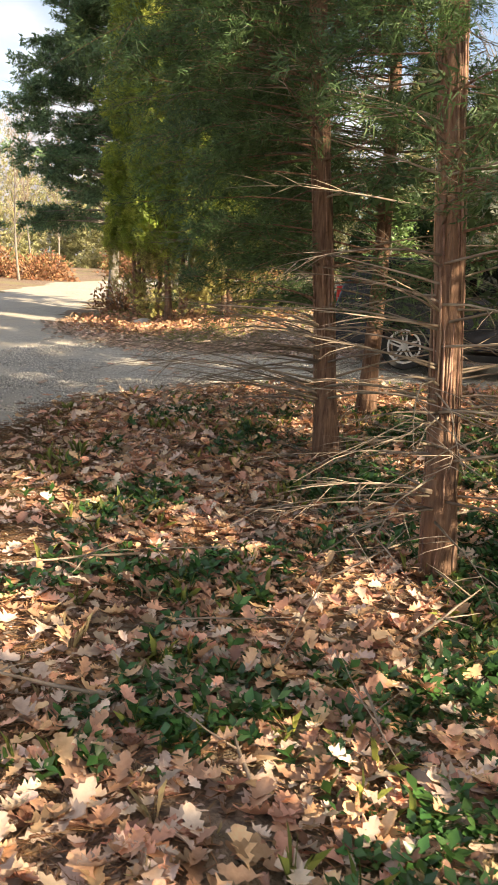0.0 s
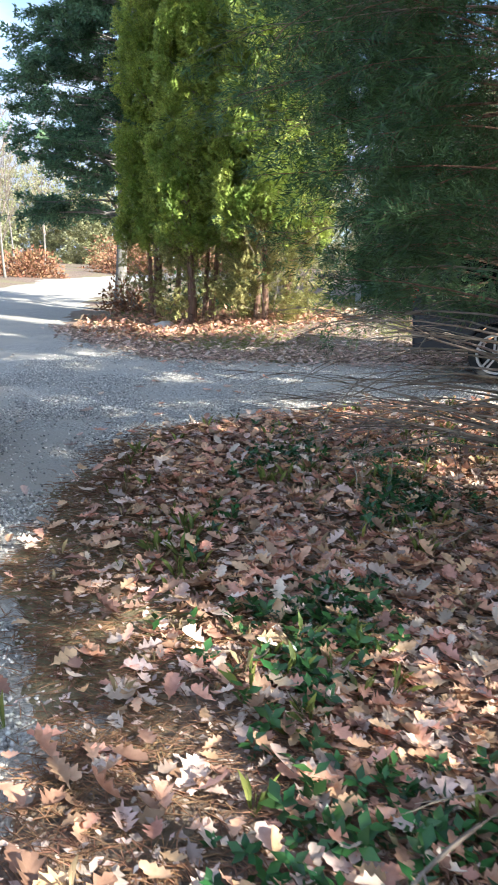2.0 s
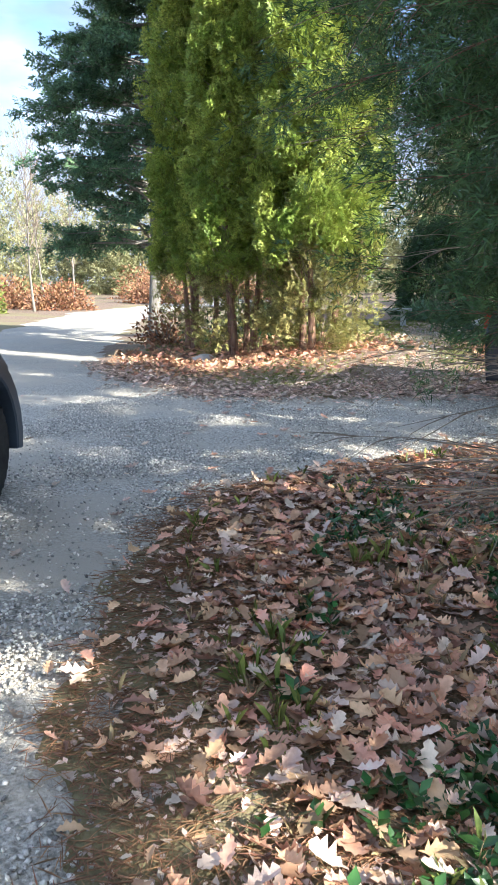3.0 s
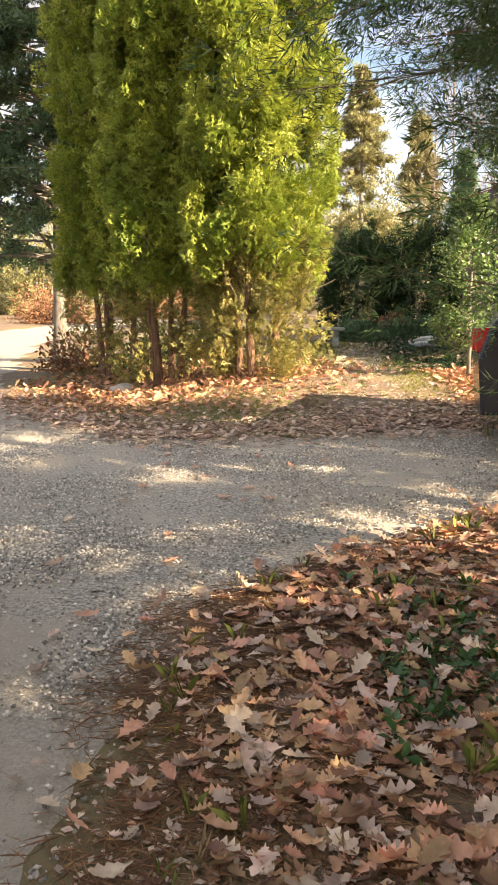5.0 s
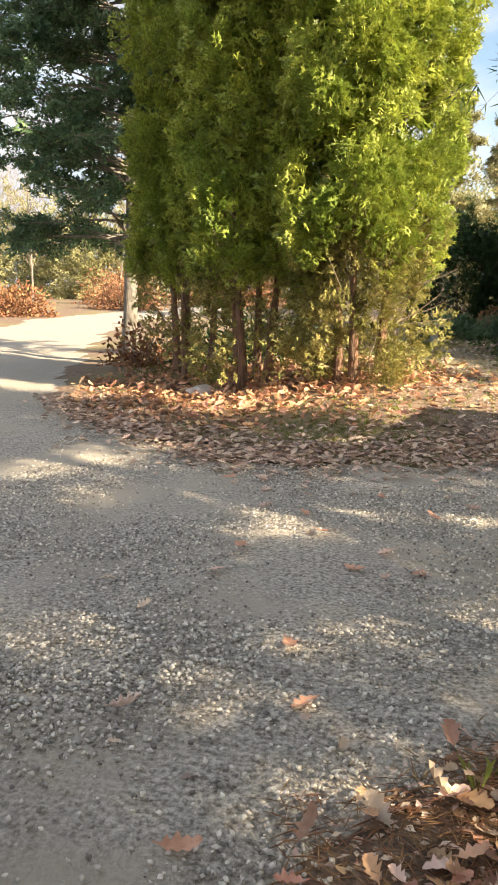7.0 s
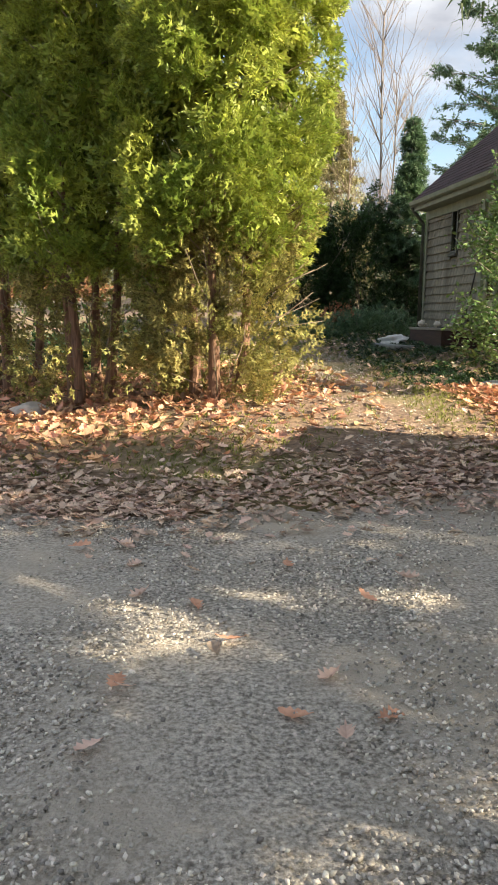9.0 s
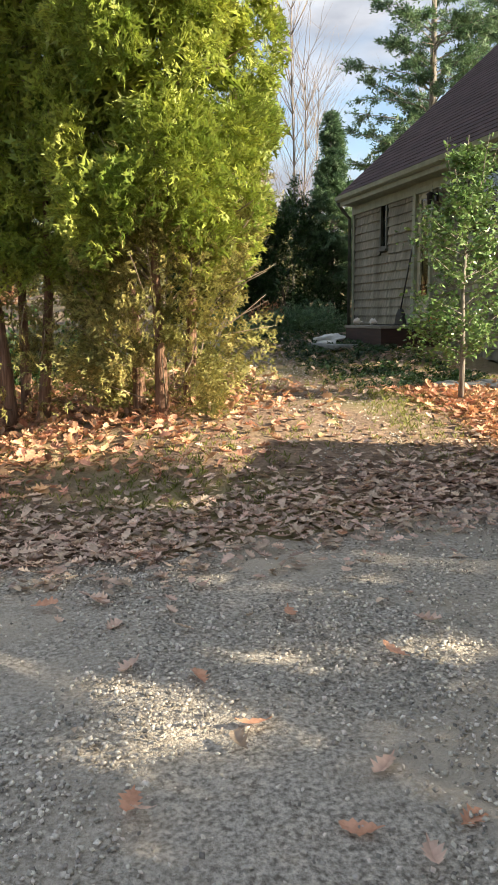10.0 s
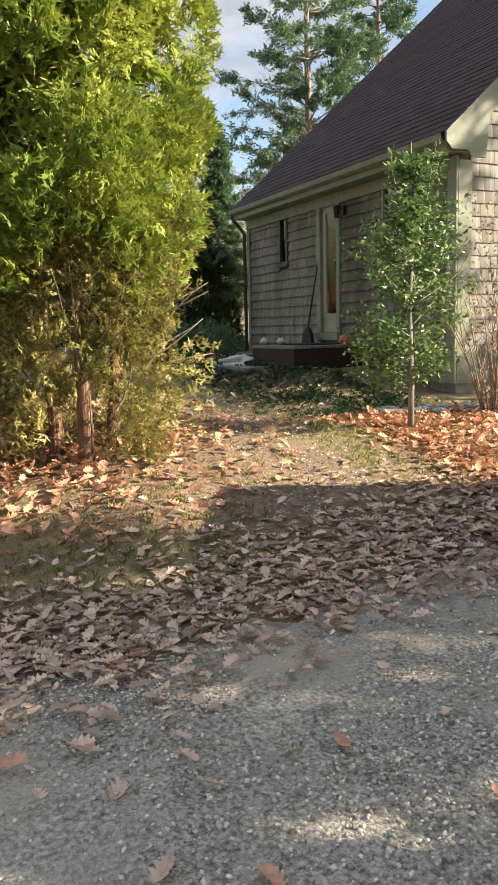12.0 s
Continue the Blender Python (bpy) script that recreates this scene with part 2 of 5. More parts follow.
def thing(name, at, label, category, group="", rz=0.0):
    e = new(name)
    e.matrix_basis = pose(*at, 0, 0, rz)
    return tagged(e, label, category, group)


def box(bm, lo, hi, bevel=0.0):
    r = bmesh.ops.create_cube(bm, size=1)
    for v in r["verts"]:
        v.co = Vector([(a + b) / 2 + c * (b - a) for a, b, c in zip(lo, hi, v.co)])
    if bevel:
        es = list({e for v in r["verts"] for e in v.link_edges})
        bmesh.ops.bevel(bm, geom=es, offset=bevel, segments=2, affect="EDGES", profile=0.6)
    return bm


def boxes(*items, bevel=0.0):
    bm = bmesh.new()
    for lo, hi in items:
        box(bm, lo, hi, bevel)
    return bm


def prism(outline, y0, y1, axis="y"):
    """Extrudes an outline of (a, b) along an axis; (a, b) are the other two axes in order."""
    bm = bmesh.new()
    place = {"y": lambda a, b, c: (a, c, b), "x": lambda a, b, c: (c, a, b), "z": lambda a, b, c: (a, b, c)}[axis]
    v0 = [bm.verts.new(place(a, b, y0)) for a, b in outline]
    v1 = [bm.verts.new(place(a, b, y1)) for a, b in outline]
    bm.faces.new(v0)
    bm.faces.new(v1[::-1])
    for i in range(len(outline)):
        j = (i + 1) % len(outline)
        bm.faces.new((v0[j], v0[i], v1[i], v1[j]))
    bmesh.ops.recalc_face_normals(bm, faces=bm.faces)
    return bm


class Tubes:
    """Collects tapered round limbs into one mesh."""

    def __init__(self):
        self.v, self.f = [], []

    def add(self, pts, radii, n=6):
        base = len(self.v)
        pts = [Vector(p) for p in pts]
        for i, (p, r) in enumerate(zip(pts, radii)):
            d = (pts[min(i + 1, len(pts) - 1)] - pts[max(i - 1, 0)]).normalized()
            a = d.orthogonal().normalized()
            b = d.cross(a)
            for k in range(n):
                w = 2 * math.pi * k / n
                self.v.append(p + (a * math.cos(w) + b * math.sin(w)) * r)
        for i in range(len(pts) - 1):
            for k in range(n):
                q = (k + 1) % n
                self.f.append((base + i * n + k, base + i * n + q, base + (i + 1) * n + q, base + (i + 1) * n + k))
        self.f.append(tuple(base + k for k in range(n))[::-1])
        self.f.append(tuple(base + (len(pts) - 1) * n + k for k in range(n)))

    def obj(self, name, mat, parent=None, label=""):
        return mesh_from(name, self.v, self.f, mat, parent, label, True)


def scatter(name, tv, tf, pos, mats, mat, parent=None, label=""):
    """One mesh of many copies of a triangle template: pos (n, 3), mats (n, 3, 3)."""
    tv, tf = np.asarray(tv, float), np.asarray(tf, int)
    n, k, m = len(pos), len(tv), len(tf)
    v = np.einsum("nij,kj->nki", mats, tv) + np.asarray(pos)[:, None, :]
    f = tf[None] + (np.arange(n) * k)[:, None, None]
    me = bpy.data.meshes.new(name)
    me.vertices.add(n * k)
    me.vertices.foreach_set("co", v.astype(np.float32).ravel())
    me.loops.add(n * m * 3)
    me.loops.foreach_set("vertex_index", f.astype(np.int32).ravel())
    me.polygons.add(n * m)
    me.polygons.foreach_set("loop_start", np.arange(0, n * m * 3, 3, dtype=np.int32))
    me.update(calc_edges=True)
    me.validate()
    me.materials.append(mat)
    ob = new(name, me)
    if parent:
        ob.parent = parent
    if label:
        ob["label"] = label
    return ob


def turns(n, tilt=0.4, size=1.0, spread=0.3):
    """Random turns about z with some tilt, and sizes."""
    a = rng.uniform(0, 2 * np.pi, n)
    tx, ty = rng.normal(0, tilt, n), rng.normal(0, tilt, n)
    ca, sa, cx, sx, cy, sy = np.cos(a), np.sin(a), np.cos(tx), np.sin(tx), np.cos(ty), np.sin(ty)
    o, z = np.ones(n), np.zeros(n)
    rz = np.array([[ca, -sa, z], [sa, ca, z], [z, z, o]]).transpose(2, 0, 1)
    rx = np.array([[o, z, z], [z, cx, -sx], [z, sx, cx]]).transpose(2, 0, 1)
    ry = np.array([[cy, z, sy], [z, o, z], [-sy, z, cy]]).transpose(2, 0, 1)
    return (rz @ rx @ ry) * (size * rng.uniform(1 - spread, 1 + spread, n))[:, None, None]


def aim(dirs, size, twist=True):
    """Matrices whose x axis follows dirs."""
    d = dirs / np.linalg.norm(dirs, axis=1, keepdims=True)
    r = rng.normal(size=d.shape) if twist else np.tile((0.0, 0.0, 1.0), (len(d), 1)) + rng.normal(0, 0.25, d.shape)
    y = np.cross(r, d)
    y /= np.linalg.norm(y, axis=1, keepdims=True) + 1e-9
    z = np.cross(d, y)
    return np.stack((d, y, z), axis=2) * np.broadcast_to(size, (len(d),))[:, None, None]


def spray_template(n, length, width, spread, droop=0.15, seed=1):
    """A fan of slim pointed leaflets along x, as triangles."""
    r = random.Random(seed)
    v, f = [], []
    for i in range(n):
        u = (i + 0.5) / n
        x0 = u * 0.65 * length
        a = (spread * (1 - 0.55 * u)) * (1 if i % 2 else -1) * r.uniform(0.6, 1.2)
        ln = length * (0.62 - 0.3 * u) * r.uniform(0.8, 1.2)
        dx, dy = math.cos(a), math.sin(a)
        w = width * r.uniform(0.8, 1.2)
        z1 = -droop * length * r.uniform(0, 1) + r.uniform(-0.12, 0.12) * length
        b = len(v)
        v += [(x0, 0, 0), (x0 + dx * ln * 0.5 - dy * w, dy * ln * 0.5 + dx * w, z1 * 0.4), (x0 + dx * ln, dy * ln, z1), (x0 + dx * ln * 0.5 + dy * w, dy * ln * 0.5 - dx * w, z1 * 0.4)]
        f += [(b, b + 1, b + 2), (b, b + 2, b + 3)]
    return v, f


def fan_template(n, ln, width, spread, lift_, seed):
    """A branched fan of short pointed leaflets, one triangle each."""
    r = random.Random(seed)
    v, f = [], []
    for i in range(n):
        st = (-0.55, 0.0, 0.55, 0.25, -0.25)[i % 5] * spread
        u = 0.12 + 0.72 * ((i * 0.618) % 1.0)
        x0, y0, z0 = u * math.cos(st), u * math.sin(st), r.uniform(-1, 1) * lift_ * u
        a = st + r.choice((-1, 1)) * r.uniform(0.15, 0.9)
        dx, dy = math.cos(a), math.sin(a)
        k = ln * r.uniform(0.7, 1.25)
        b = len(v)
        v += [(x0 - dy * width, y0 + dx * width, z0), (x0 + dy * width, y0 - dx * width, z0), (x0 + dx * k, y0 + dy * k, z0 + r.uniform(-1, 1) * lift_ * 0.6)]
        f.append((b, b + 1, b + 2))
    return v, f


SPRAY_ARB = fan_template(15, 0.40, 0.085, 1.2, 0.18, 3)
SPRAY_NEEDLE = fan_template(13, 0.42, 0.028, 1.5, 0.5, 5)
SPRAY_CEDAR = fan_template(11, 0.44, 0.10, 1.4, 0.4, 9)
LEAF_BROAD = ([(0, 0, 0), (0.5, 0.26, 0.06), (1, 0, -0.03), (0.5, -0.26, 0.06)], [(0, 1, 2), (0, 2, 3)])


def oak_template(seed):
    """A curled leaf with rounded lobes about a midrib."""
    r = random.Random(seed)
    prof = [(0.0, 0.012), (0.16, 0.04), (0.25, 0.19), (0.34, 0.12), (0.45, 0.28), (0.56, 0.15), (0.67, 0.27), (0.78, 0.14), (0.87, 0.17), (1.0, 0.03)]
    v, f = [], []
    curl, bend = r.uniform(0.2, 1.9), r.uniform(-0.5, 0.7)
    for x, w in prof:
        zc = bend * (x - 0.5) ** 2
        a, b = w * r.uniform(0.8, 1.2), w * r.uniform(0.8, 1.2)
        v += [(x, 0, zc), (x + 0.25 * a, a, zc + curl * a * a * 2 + r.uniform(0, 0.04)), (x + 0.25 * b, -b, zc + curl * b * b * 2 + r.uniform(0, 0.04))]
    for i in range(len(prof) - 1):
        p, q = 3 * i, 3 * i + 3
        f += [(p, q, q + 1), (p, q + 1, p + 1), (p, p + 2, q + 2), (p, q + 2, q)]
    return v, f


OAKS = [oak_template(s) for s in (1, 2, 3, 4, 5)]

# ---- ground ----


def sheet(name, xs, ys, lift, mat, keep=None, skirt=False):
    gx, gy = np.meshgrid(xs, ys)
    z = height(gx, gy) + lift(gx, gy)
    v = np.stack((gx, gy, z), axis=2).reshape(-1, 3)
    nx = len(xs)
    f = []
    ok = np.ones(gx.shape, bool) if keep is None else keep(gx, gy)
    for j in range(len(ys) - 1):
        for i in range(nx - 1):
            if ok[j, i] and ok[j, i + 1] and ok[j + 1, i] and ok[j + 1, i + 1]:
                a = j * nx + i
                f.append((a, a + 1, a + nx + 1, a + nx))
    return mesh_from(name, v, f, mat, None, "", True)


def axis_steps(*runs):
    out = []
    for a, b, s in runs:
        out += list(np.arange(a, b - s * 0.4, s))
    return np.array(out + [runs[-1][1]])


gx = axis_steps((-1500, -100, 200), (-100, -20, 8), (-20, -6, 0.8), (-6, -3.2, 0.16), (-3.2, -1.0, 0.05), (-1.0, 4, 0.16), (4, 20, 1.0), (20, 100, 8), (100, 1500, 200))
gy = axis_steps((-1500, -60, 240), (-60, -4, 4), (-4, 0, 0.5), (0, 19, 0.1), (19, 40, 0.8), (40, 100, 4), (100, 1500, 200))
tagged(sheet("ground", gx, gy, lambda x, y: 0.018 * wob(x, y, 5.0) - 0.05 * smooth(-0.05, 0.3, drive_depth(x, y)), M_SOIL), "leaf-strewn brown soil with thin grass", "ground", kind="structure")
dx, dy = axis_steps((-13, -6, 0.3), (-6, 1, 0.06), (1, 9, 0.3)), axis_steps((-12, 1, 0.4), (1, 15.6, 0.08), (15.6, 62, 0.35))
tagged(sheet("driveway", dx, dy, lambda x, y: -0.014 + 0.012 * wob(x, y, 3.1) + 0.006 * wob(x, y, 11.0), M_GRAVEL, lambda x, y: drive_depth(x, y) > -0.25), "worn grey gravel driveway with bare patches", "driveway", kind="structure")


def ground_points(n, x0, x1, y0, y1, density):
    """Points strewn over a rectangle, kept by a density between 0 and 1."""
    x, y = rng.uniform(x0, x1, n), rng.uniform(y0, y1, n)
    k = rng.uniform(0, 1, n) < density(x, y)
    x, y = x[k], y[k]
    return np.stack((x, y, height(x, y)), axis=1)


def lift(p, d):
    q = p.copy()
    q[:, 2] += d
    return q


# ---- house ----
HX, HY0, HY1, HZ = 2.75, 17.72, 23.65, 1.5
EAVE_X, EAVE_Z, PITCH = 2.45, 4.31, math.tan(radians(42))
RIDGE_X = 7.2
RIDGE_Z = EAVE_Z + (RIDGE_X - EAVE_X) * PITCH
BACK_X = 2 * RIDGE_X - HX
WALL_TOP = EAVE_Z + (HX - EAVE_X) * PITCH - 0.12
DOOR = (20.34, 21.02, 2.10, 4.10)
WIN = (22.06, 22.36, 3.22, 4.10)
WIN2 = (18.46, 19.26, 3.10, 4.10)


def gable_top(x):
    return EAVE_Z + (min(x, 2 * RIDGE_X - x) - EAVE_X) * PITCH - 0.12


def front_pieces(x0, x1):
    """The front wall as solid pieces round its openings."""
    zs, out = HZ, []
    spans = [(HY0, WIN2[0]), (WIN2[1], DOOR[0]), (DOOR[1], WIN[0]), (WIN[1], HY1)]
    for a, b in spans:
        out.append(((x0, a, zs), (x1, b, WALL_TOP)))
    for a, b, lo, hi in (DOOR, WIN, WIN2):
        out.append(((x0, a, zs), (x1, b, lo)))
        out.append(((x0, a, hi), (x1, b, WALL_TOP)))
    return out


house = thing("house", (0, 0, 0), "small weathered cedar-shingled house with a brown roof", "house")
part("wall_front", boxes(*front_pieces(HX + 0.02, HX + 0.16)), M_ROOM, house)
g = [(HX + 0.16, HZ), (BACK_X, HZ), (BACK_X, WALL_TOP), (RIDGE_X, gable_top(RIDGE_X)), (HX + 0.16, gable_top(HX + 0.16))]
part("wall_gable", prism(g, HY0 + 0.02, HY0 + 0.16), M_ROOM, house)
part("wall_gable_far", prism(g, HY1 - 0.16, HY1), M_SHINGLE_J, house)
part("wall_back", boxes(((BACK_X - 0.14, HY0 + 0.17, HZ), (BACK_X, HY1 - 0.17, WALL_TOP - 0.1))), M_SHINGLE_J, house)
part("room_floor", boxes(((HX + 0.17, HY0 + 0.17, HZ + 0.3), (BACK_X - 0.15, HY1 - 0.17, HZ + 0.45))), M_DECK, house)
# added wall behind the glass, with the room's shade in its colour
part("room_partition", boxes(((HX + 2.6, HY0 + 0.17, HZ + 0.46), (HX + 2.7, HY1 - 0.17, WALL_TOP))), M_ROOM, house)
part("foundation", boxes(((HX + 0.06, HY0 + 0.06, 0.5), (BACK_X - 0.06, HY1 - 0.06, HZ + 0.02))), M_CONCRETE, house, "grey concrete foundation")
# roof slabs and board edges
th = 0.10
roof_l = [(EAVE_X, EAVE_Z), (RIDGE_X, RIDGE_Z), (RIDGE_X, RIDGE_Z - th), (EAVE_X + 0.02, EAVE_Z - th)]
roof_r = [(2 * RIDGE_X - a, b) for a, b in roof_l]
RY0, RY1 = HY0 - 0.20, HY1 + 0.03
roof = part("roof", prism(roof_l, RY0, RY1), M_ROOF, house, "dark brown asphalt-shingle roof")
part("roof_slope_back", prism(roof_r, RY0, RY1), M_ROOF, house)
part("soffit", boxes(((EAVE_X + 0.06, RY0 + 0.06, EAVE_Z - 0.20), (HX + 0.10, RY1 - 0.05, EAVE_Z - 0.17))), M_TRIM, house)
part("frieze_board", boxes(((HX - 0.045, HY0 + 0.1, EAVE_Z - 0.36), (HX - 0.01, HY1, EAVE_Z - 0.205)), bevel=0.004), M_TRIM, house)
part("fascia", boxes(((EAVE_X + 0.02, RY0 + 0.04, EAVE_Z - 0.20), (EAVE_X + 0.055, RY1, EAVE_Z - 0.03)), bevel=0.004), M_TRIM, house)
gut = [(EAVE_X - 0.085, EAVE_Z - 0.035), (EAVE_X - 0.07, EAVE_Z - 0.10), (EAVE_X - 0.03, EAVE_Z - 0.125), (EAVE_X + 0.015, EAVE_Z - 0.125), (EAVE_X + 0.015, EAVE_Z - 0.115), (EAVE_X - 0.028, EAVE_Z - 0.113), (EAVE_X - 0.06, EAVE_Z - 0.09), (EAVE_X - 0.073, EAVE_Z - 0.035)]
part("gutter", prism(gut, RY0 + 0.02, RY1), M_TRIM, house, "pale green metal gutter")
spout = Tubes()
spout.add([(EAVE_X - 0.02, HY1 + 0.05, EAVE_Z - 0.12), (EAVE_X + 0.06, HY1 + 0.06, EAVE_Z - 0.22), (HX - 0.07, HY1 + 0.04, EAVE_Z - 0.42), (HX - 0.07, HY1 + 0.04, 1.45)], [0.035] * 4, 8)
spout.obj("downspout", M_DARKFRAME, house, "dark downspout at the corner")
w = 0.24
rake = [(EAVE_X - 0.03, EAVE_Z - 0.015), (RIDGE_X, RIDGE_Z - 0.015), (RIDGE_X, RIDGE_Z - 0.33), (HX + 0.26, gable_top(HX + 0.26) - 0.19), (HX + 0.22, EAVE_Z - 0.27), (HX + 0.02, EAVE_Z - 0.27), (HX - 0.03, EAVE_Z - 0.20), (EAVE_X + 0.05, EAVE_Z - 0.20), (EAVE_X - 0.03, EAVE_Z - 0.12)]
part("rake_board", prism(rake, RY0 - 0.035, RY0 - 0.003), M_TRIMSHADE, house, "grey-green rake board with a boxed return, toned down for shade")
rk2 = [(2 * RIDGE_X - a, b) for a, b in [(EAVE_X - 0.03, EAVE_Z - 0.015), (RIDGE_X - 0.002, RIDGE_Z - 0.015), (RIDGE_X - 0.002, RIDGE_Z - 0.30), (EAVE_X, EAVE_Z - 0.22)]]
part("rake_board_back", prism(rk2, RY0 - 0.035, RY0 - 0.003), M_TRIMSHADE, house)
part("rake_soffit", prism([(EAVE_X + 0.08, EAVE_Z - 0.13), (RIDGE_X, RIDGE_Z - 0.24), (RIDGE_X, RIDGE_Z - 0.26), (EAVE_X + 0.08, EAVE_Z - 0.15)], RY0, HY0 - 0.01), M_TRIM, house)
part("corner_board", boxes(((HX - 0.035, HY0 - 0.035, HZ - 0.02), (HX - 0.005, HY0 + 0.13, EAVE_Z - 0.21)), bevel=0.005), M_TRIM, house)
part("corner_board", boxes(((HX - 0.004, HY0 - 0.037, HZ - 0.02), (HX + 0.19, HY0 - 0.005, EAVE_Z - 0.26)), bevel=0.005), M_TRIMSHADE, house)
part("corner_board", boxes(((HX - 0.03, HY1 - 0.07, HZ), (HX - 0.004, HY1 + 0.02, EAVE_Z - 0.21)), bevel=0.004), M_TRIM, house)
# door with trim and a full-height light
part("door_trim", boxes(((HX - 0.05, DOOR[1] - 0.11, 2.04), (HX + 0.05, DOOR[1], DOOR[3] + 0.01)), ((HX - 0.05, DOOR[0], 2.04), (HX + 0.05, DOOR[0] + 0.085, DOOR[3] + 0.01)), ((HX - 0.052, DOOR[0] + 0.086, DOOR[3] - 0.07), (HX + 0.05, DOOR[1] - 0.111, DOOR[3] + 0.01)), bevel=0.004), M_TRIM, house, "sage green door casing")
part("door_sill", boxes(((HX - 0.08, DOOR[0] + 0.02, 1.985), (HX + 0.06, DOOR[1] - 0.02, 2.10)), bevel=0.006), M_TRIM, house)
d0, d1 = DOOR[0] + 0.09, DOOR[1] - 0.115
door = part("door", boxes(((HX + 0.0, d0, 2.105), (HX + 0.045, d0 + 0.085, 4.02)), ((HX + 0.0, d1 - 0.095, 2.105), (HX + 0.045, d1, 4.02)), ((HX + 0.001, d0 + 0.086, 2.105), (HX + 0.044, d1 - 0.096, 2.38)), ((HX + 0.001, d0 + 0.086, 3.86), (HX + 0.044, d1 - 0.096, 4.02)), bevel=0.004), M_CREAM, house, "cream storm door with a tall glass light")
pane = part("pane", boxes(((HX + 0.018, d0 + 0.087, 2.381), (HX + 0.026, d1 - 0.097, 3.859))), M_GLASS, door)
pane.visible_shadow = False
hd = Tubes()
hd.add([(HX - 0.03, d0 + 0.03, 3.03), (HX - 0.04, d0 + 0.03, 3.06), (HX - 0.04, d0 + 0.03, 3.16), (HX - 0.03, d0 + 0.03, 3.19)], [0.012] * 4, 8)
hd.add([(HX + 0.0, d0 + 0.03, 3.11), (HX - 0.04, d0 + 0.03, 3.11)], [0.010] * 2, 8)
hd.obj("door_handle", M_DARKFRAME, door, "dark metal handle")


def window(y0, y1, z0, z1, mat, bars):
    win = part("window", boxes(((HX - 0.03, y0, z0), (HX + 0.06, y0 + 0.05, z1)), ((HX - 0.03, y1 - 0.05, z0), (HX + 0.06, y1, z1)), ((HX - 0.03, y0 + 0.051, z1 - 0.06), (HX + 0.06, y1 - 0.051, z1)), ((HX - 0.03, y0 + 0.051, z0), (HX + 0.06, y1 - 0.051, z0 + 0.05)), bevel=0.004), mat, house)
    part("sill", boxes(((HX - 0.065, y0 - 0.03, z0 - 0.04), (HX + 0.03, y1 + 0.03, z0 - 0.002)), bevel=0.005), mat, win)
    p = part("pane", boxes(((HX + 0.01, y0 + 0.05, z0 + 0.05), (HX + 0.018, y1 - 0.05, z1 - 0.06))), M_GLASS, win)
    p.visible_shadow = False
    for k in range(bars):
        zb = z0 + (z1 - z0) * (k + 1) / (bars + 1)
        part("meeting_rail", boxes(((HX - 0.01, y0 + 0.05, zb - 0.02), (HX + 0.03, y1 - 0.05, zb + 0.02))), mat, win)
    return win


window(*WIN, M_DARKFRAME, 0)
window(*WIN2, M_TRIM, 1)
lamp = thing("wall_lantern", (HX - 0.05, DOOR[0] - 0.10, 3.83), "small black lantern beside the door, unlit", "wall lamp")
part("backplate", boxes(((0, -0.04, -0.07), (0.03, 0.04, 0.07)), bevel=0.006), M_BLACK, lamp)
lt = Tubes()
lt.add([(0, 0, 0.02), (-0.06, 0, 0.06), (-0.09, 0, 0.05)], [0.008] * 3, 6)
lt.obj("arm", M_BLACK, lamp)
lt = Tubes()
lt.add([(-0.09, 0, -0.11), (-0.09, 0, -0.10), (-0.09, 0, 0.02), (-0.09, 0, 0.03), (-0.09, 0, 0.07)], [0.03, 0.035, 0.045, 0.06, 0.008], 6)
lt.obj("lantern_body", M_BLACK, lamp)
# front deck, its step and what stands on it
deck = thing("porch_deck", (0, 0, 0), "low weathered grey deck with a dark red skirt", "deck")
DK = (1.52, HX + 0.01, 19.70, 21.05, 1.93)
nb = 8
bw = (DK[1] - DK[0]) / nb
for i in range(nb):
    part("board", boxes(((DK[0] + i * bw + 0.003, DK[2], DK[4] - 0.035), (DK[0] + (i + 1) * bw - 0.003, DK[3], DK[4])), bevel=0.003), M_DECK, deck)
part("skirt", boxes(((DK[0] + 0.02, DK[2] + 0.02, 1.30), (DK[0] + 0.055, DK[3] - 0.02, DK[4] - 0.036)), bevel=0.004), M_DECKRED, deck, "dark red stained skirt board")
part("skirt", boxes(((DK[0] + 0.056, DK[2] + 0.02, 1.30), (DK[1] - 0.02, DK[2] + 0.055, DK[4] - 0.036)), bevel=0.004), M_DECKRED, deck)
part("skirt", boxes(((DK[0] + 0.056, DK[3] - 0.055, 1.30), (DK[1] - 0.02, DK[3] - 0.02, DK[4] - 0.036)), bevel=0.004), M_DECKRED, deck)
step = thing("stone_step", (1.24, 20.75, 1.46), "flat grey stone step beside the deck", "step")
part("slab", boxes(((-0.30, -0.70, 0.12), (0.25, 0.50, 0.20)), bevel=0.02), M_SLATE, step)
part("block", boxes(((-0.22, -0.5, -0.2), (0.26, 0.42, 0.092)), bevel=0.02), M_CONCRETE, step)


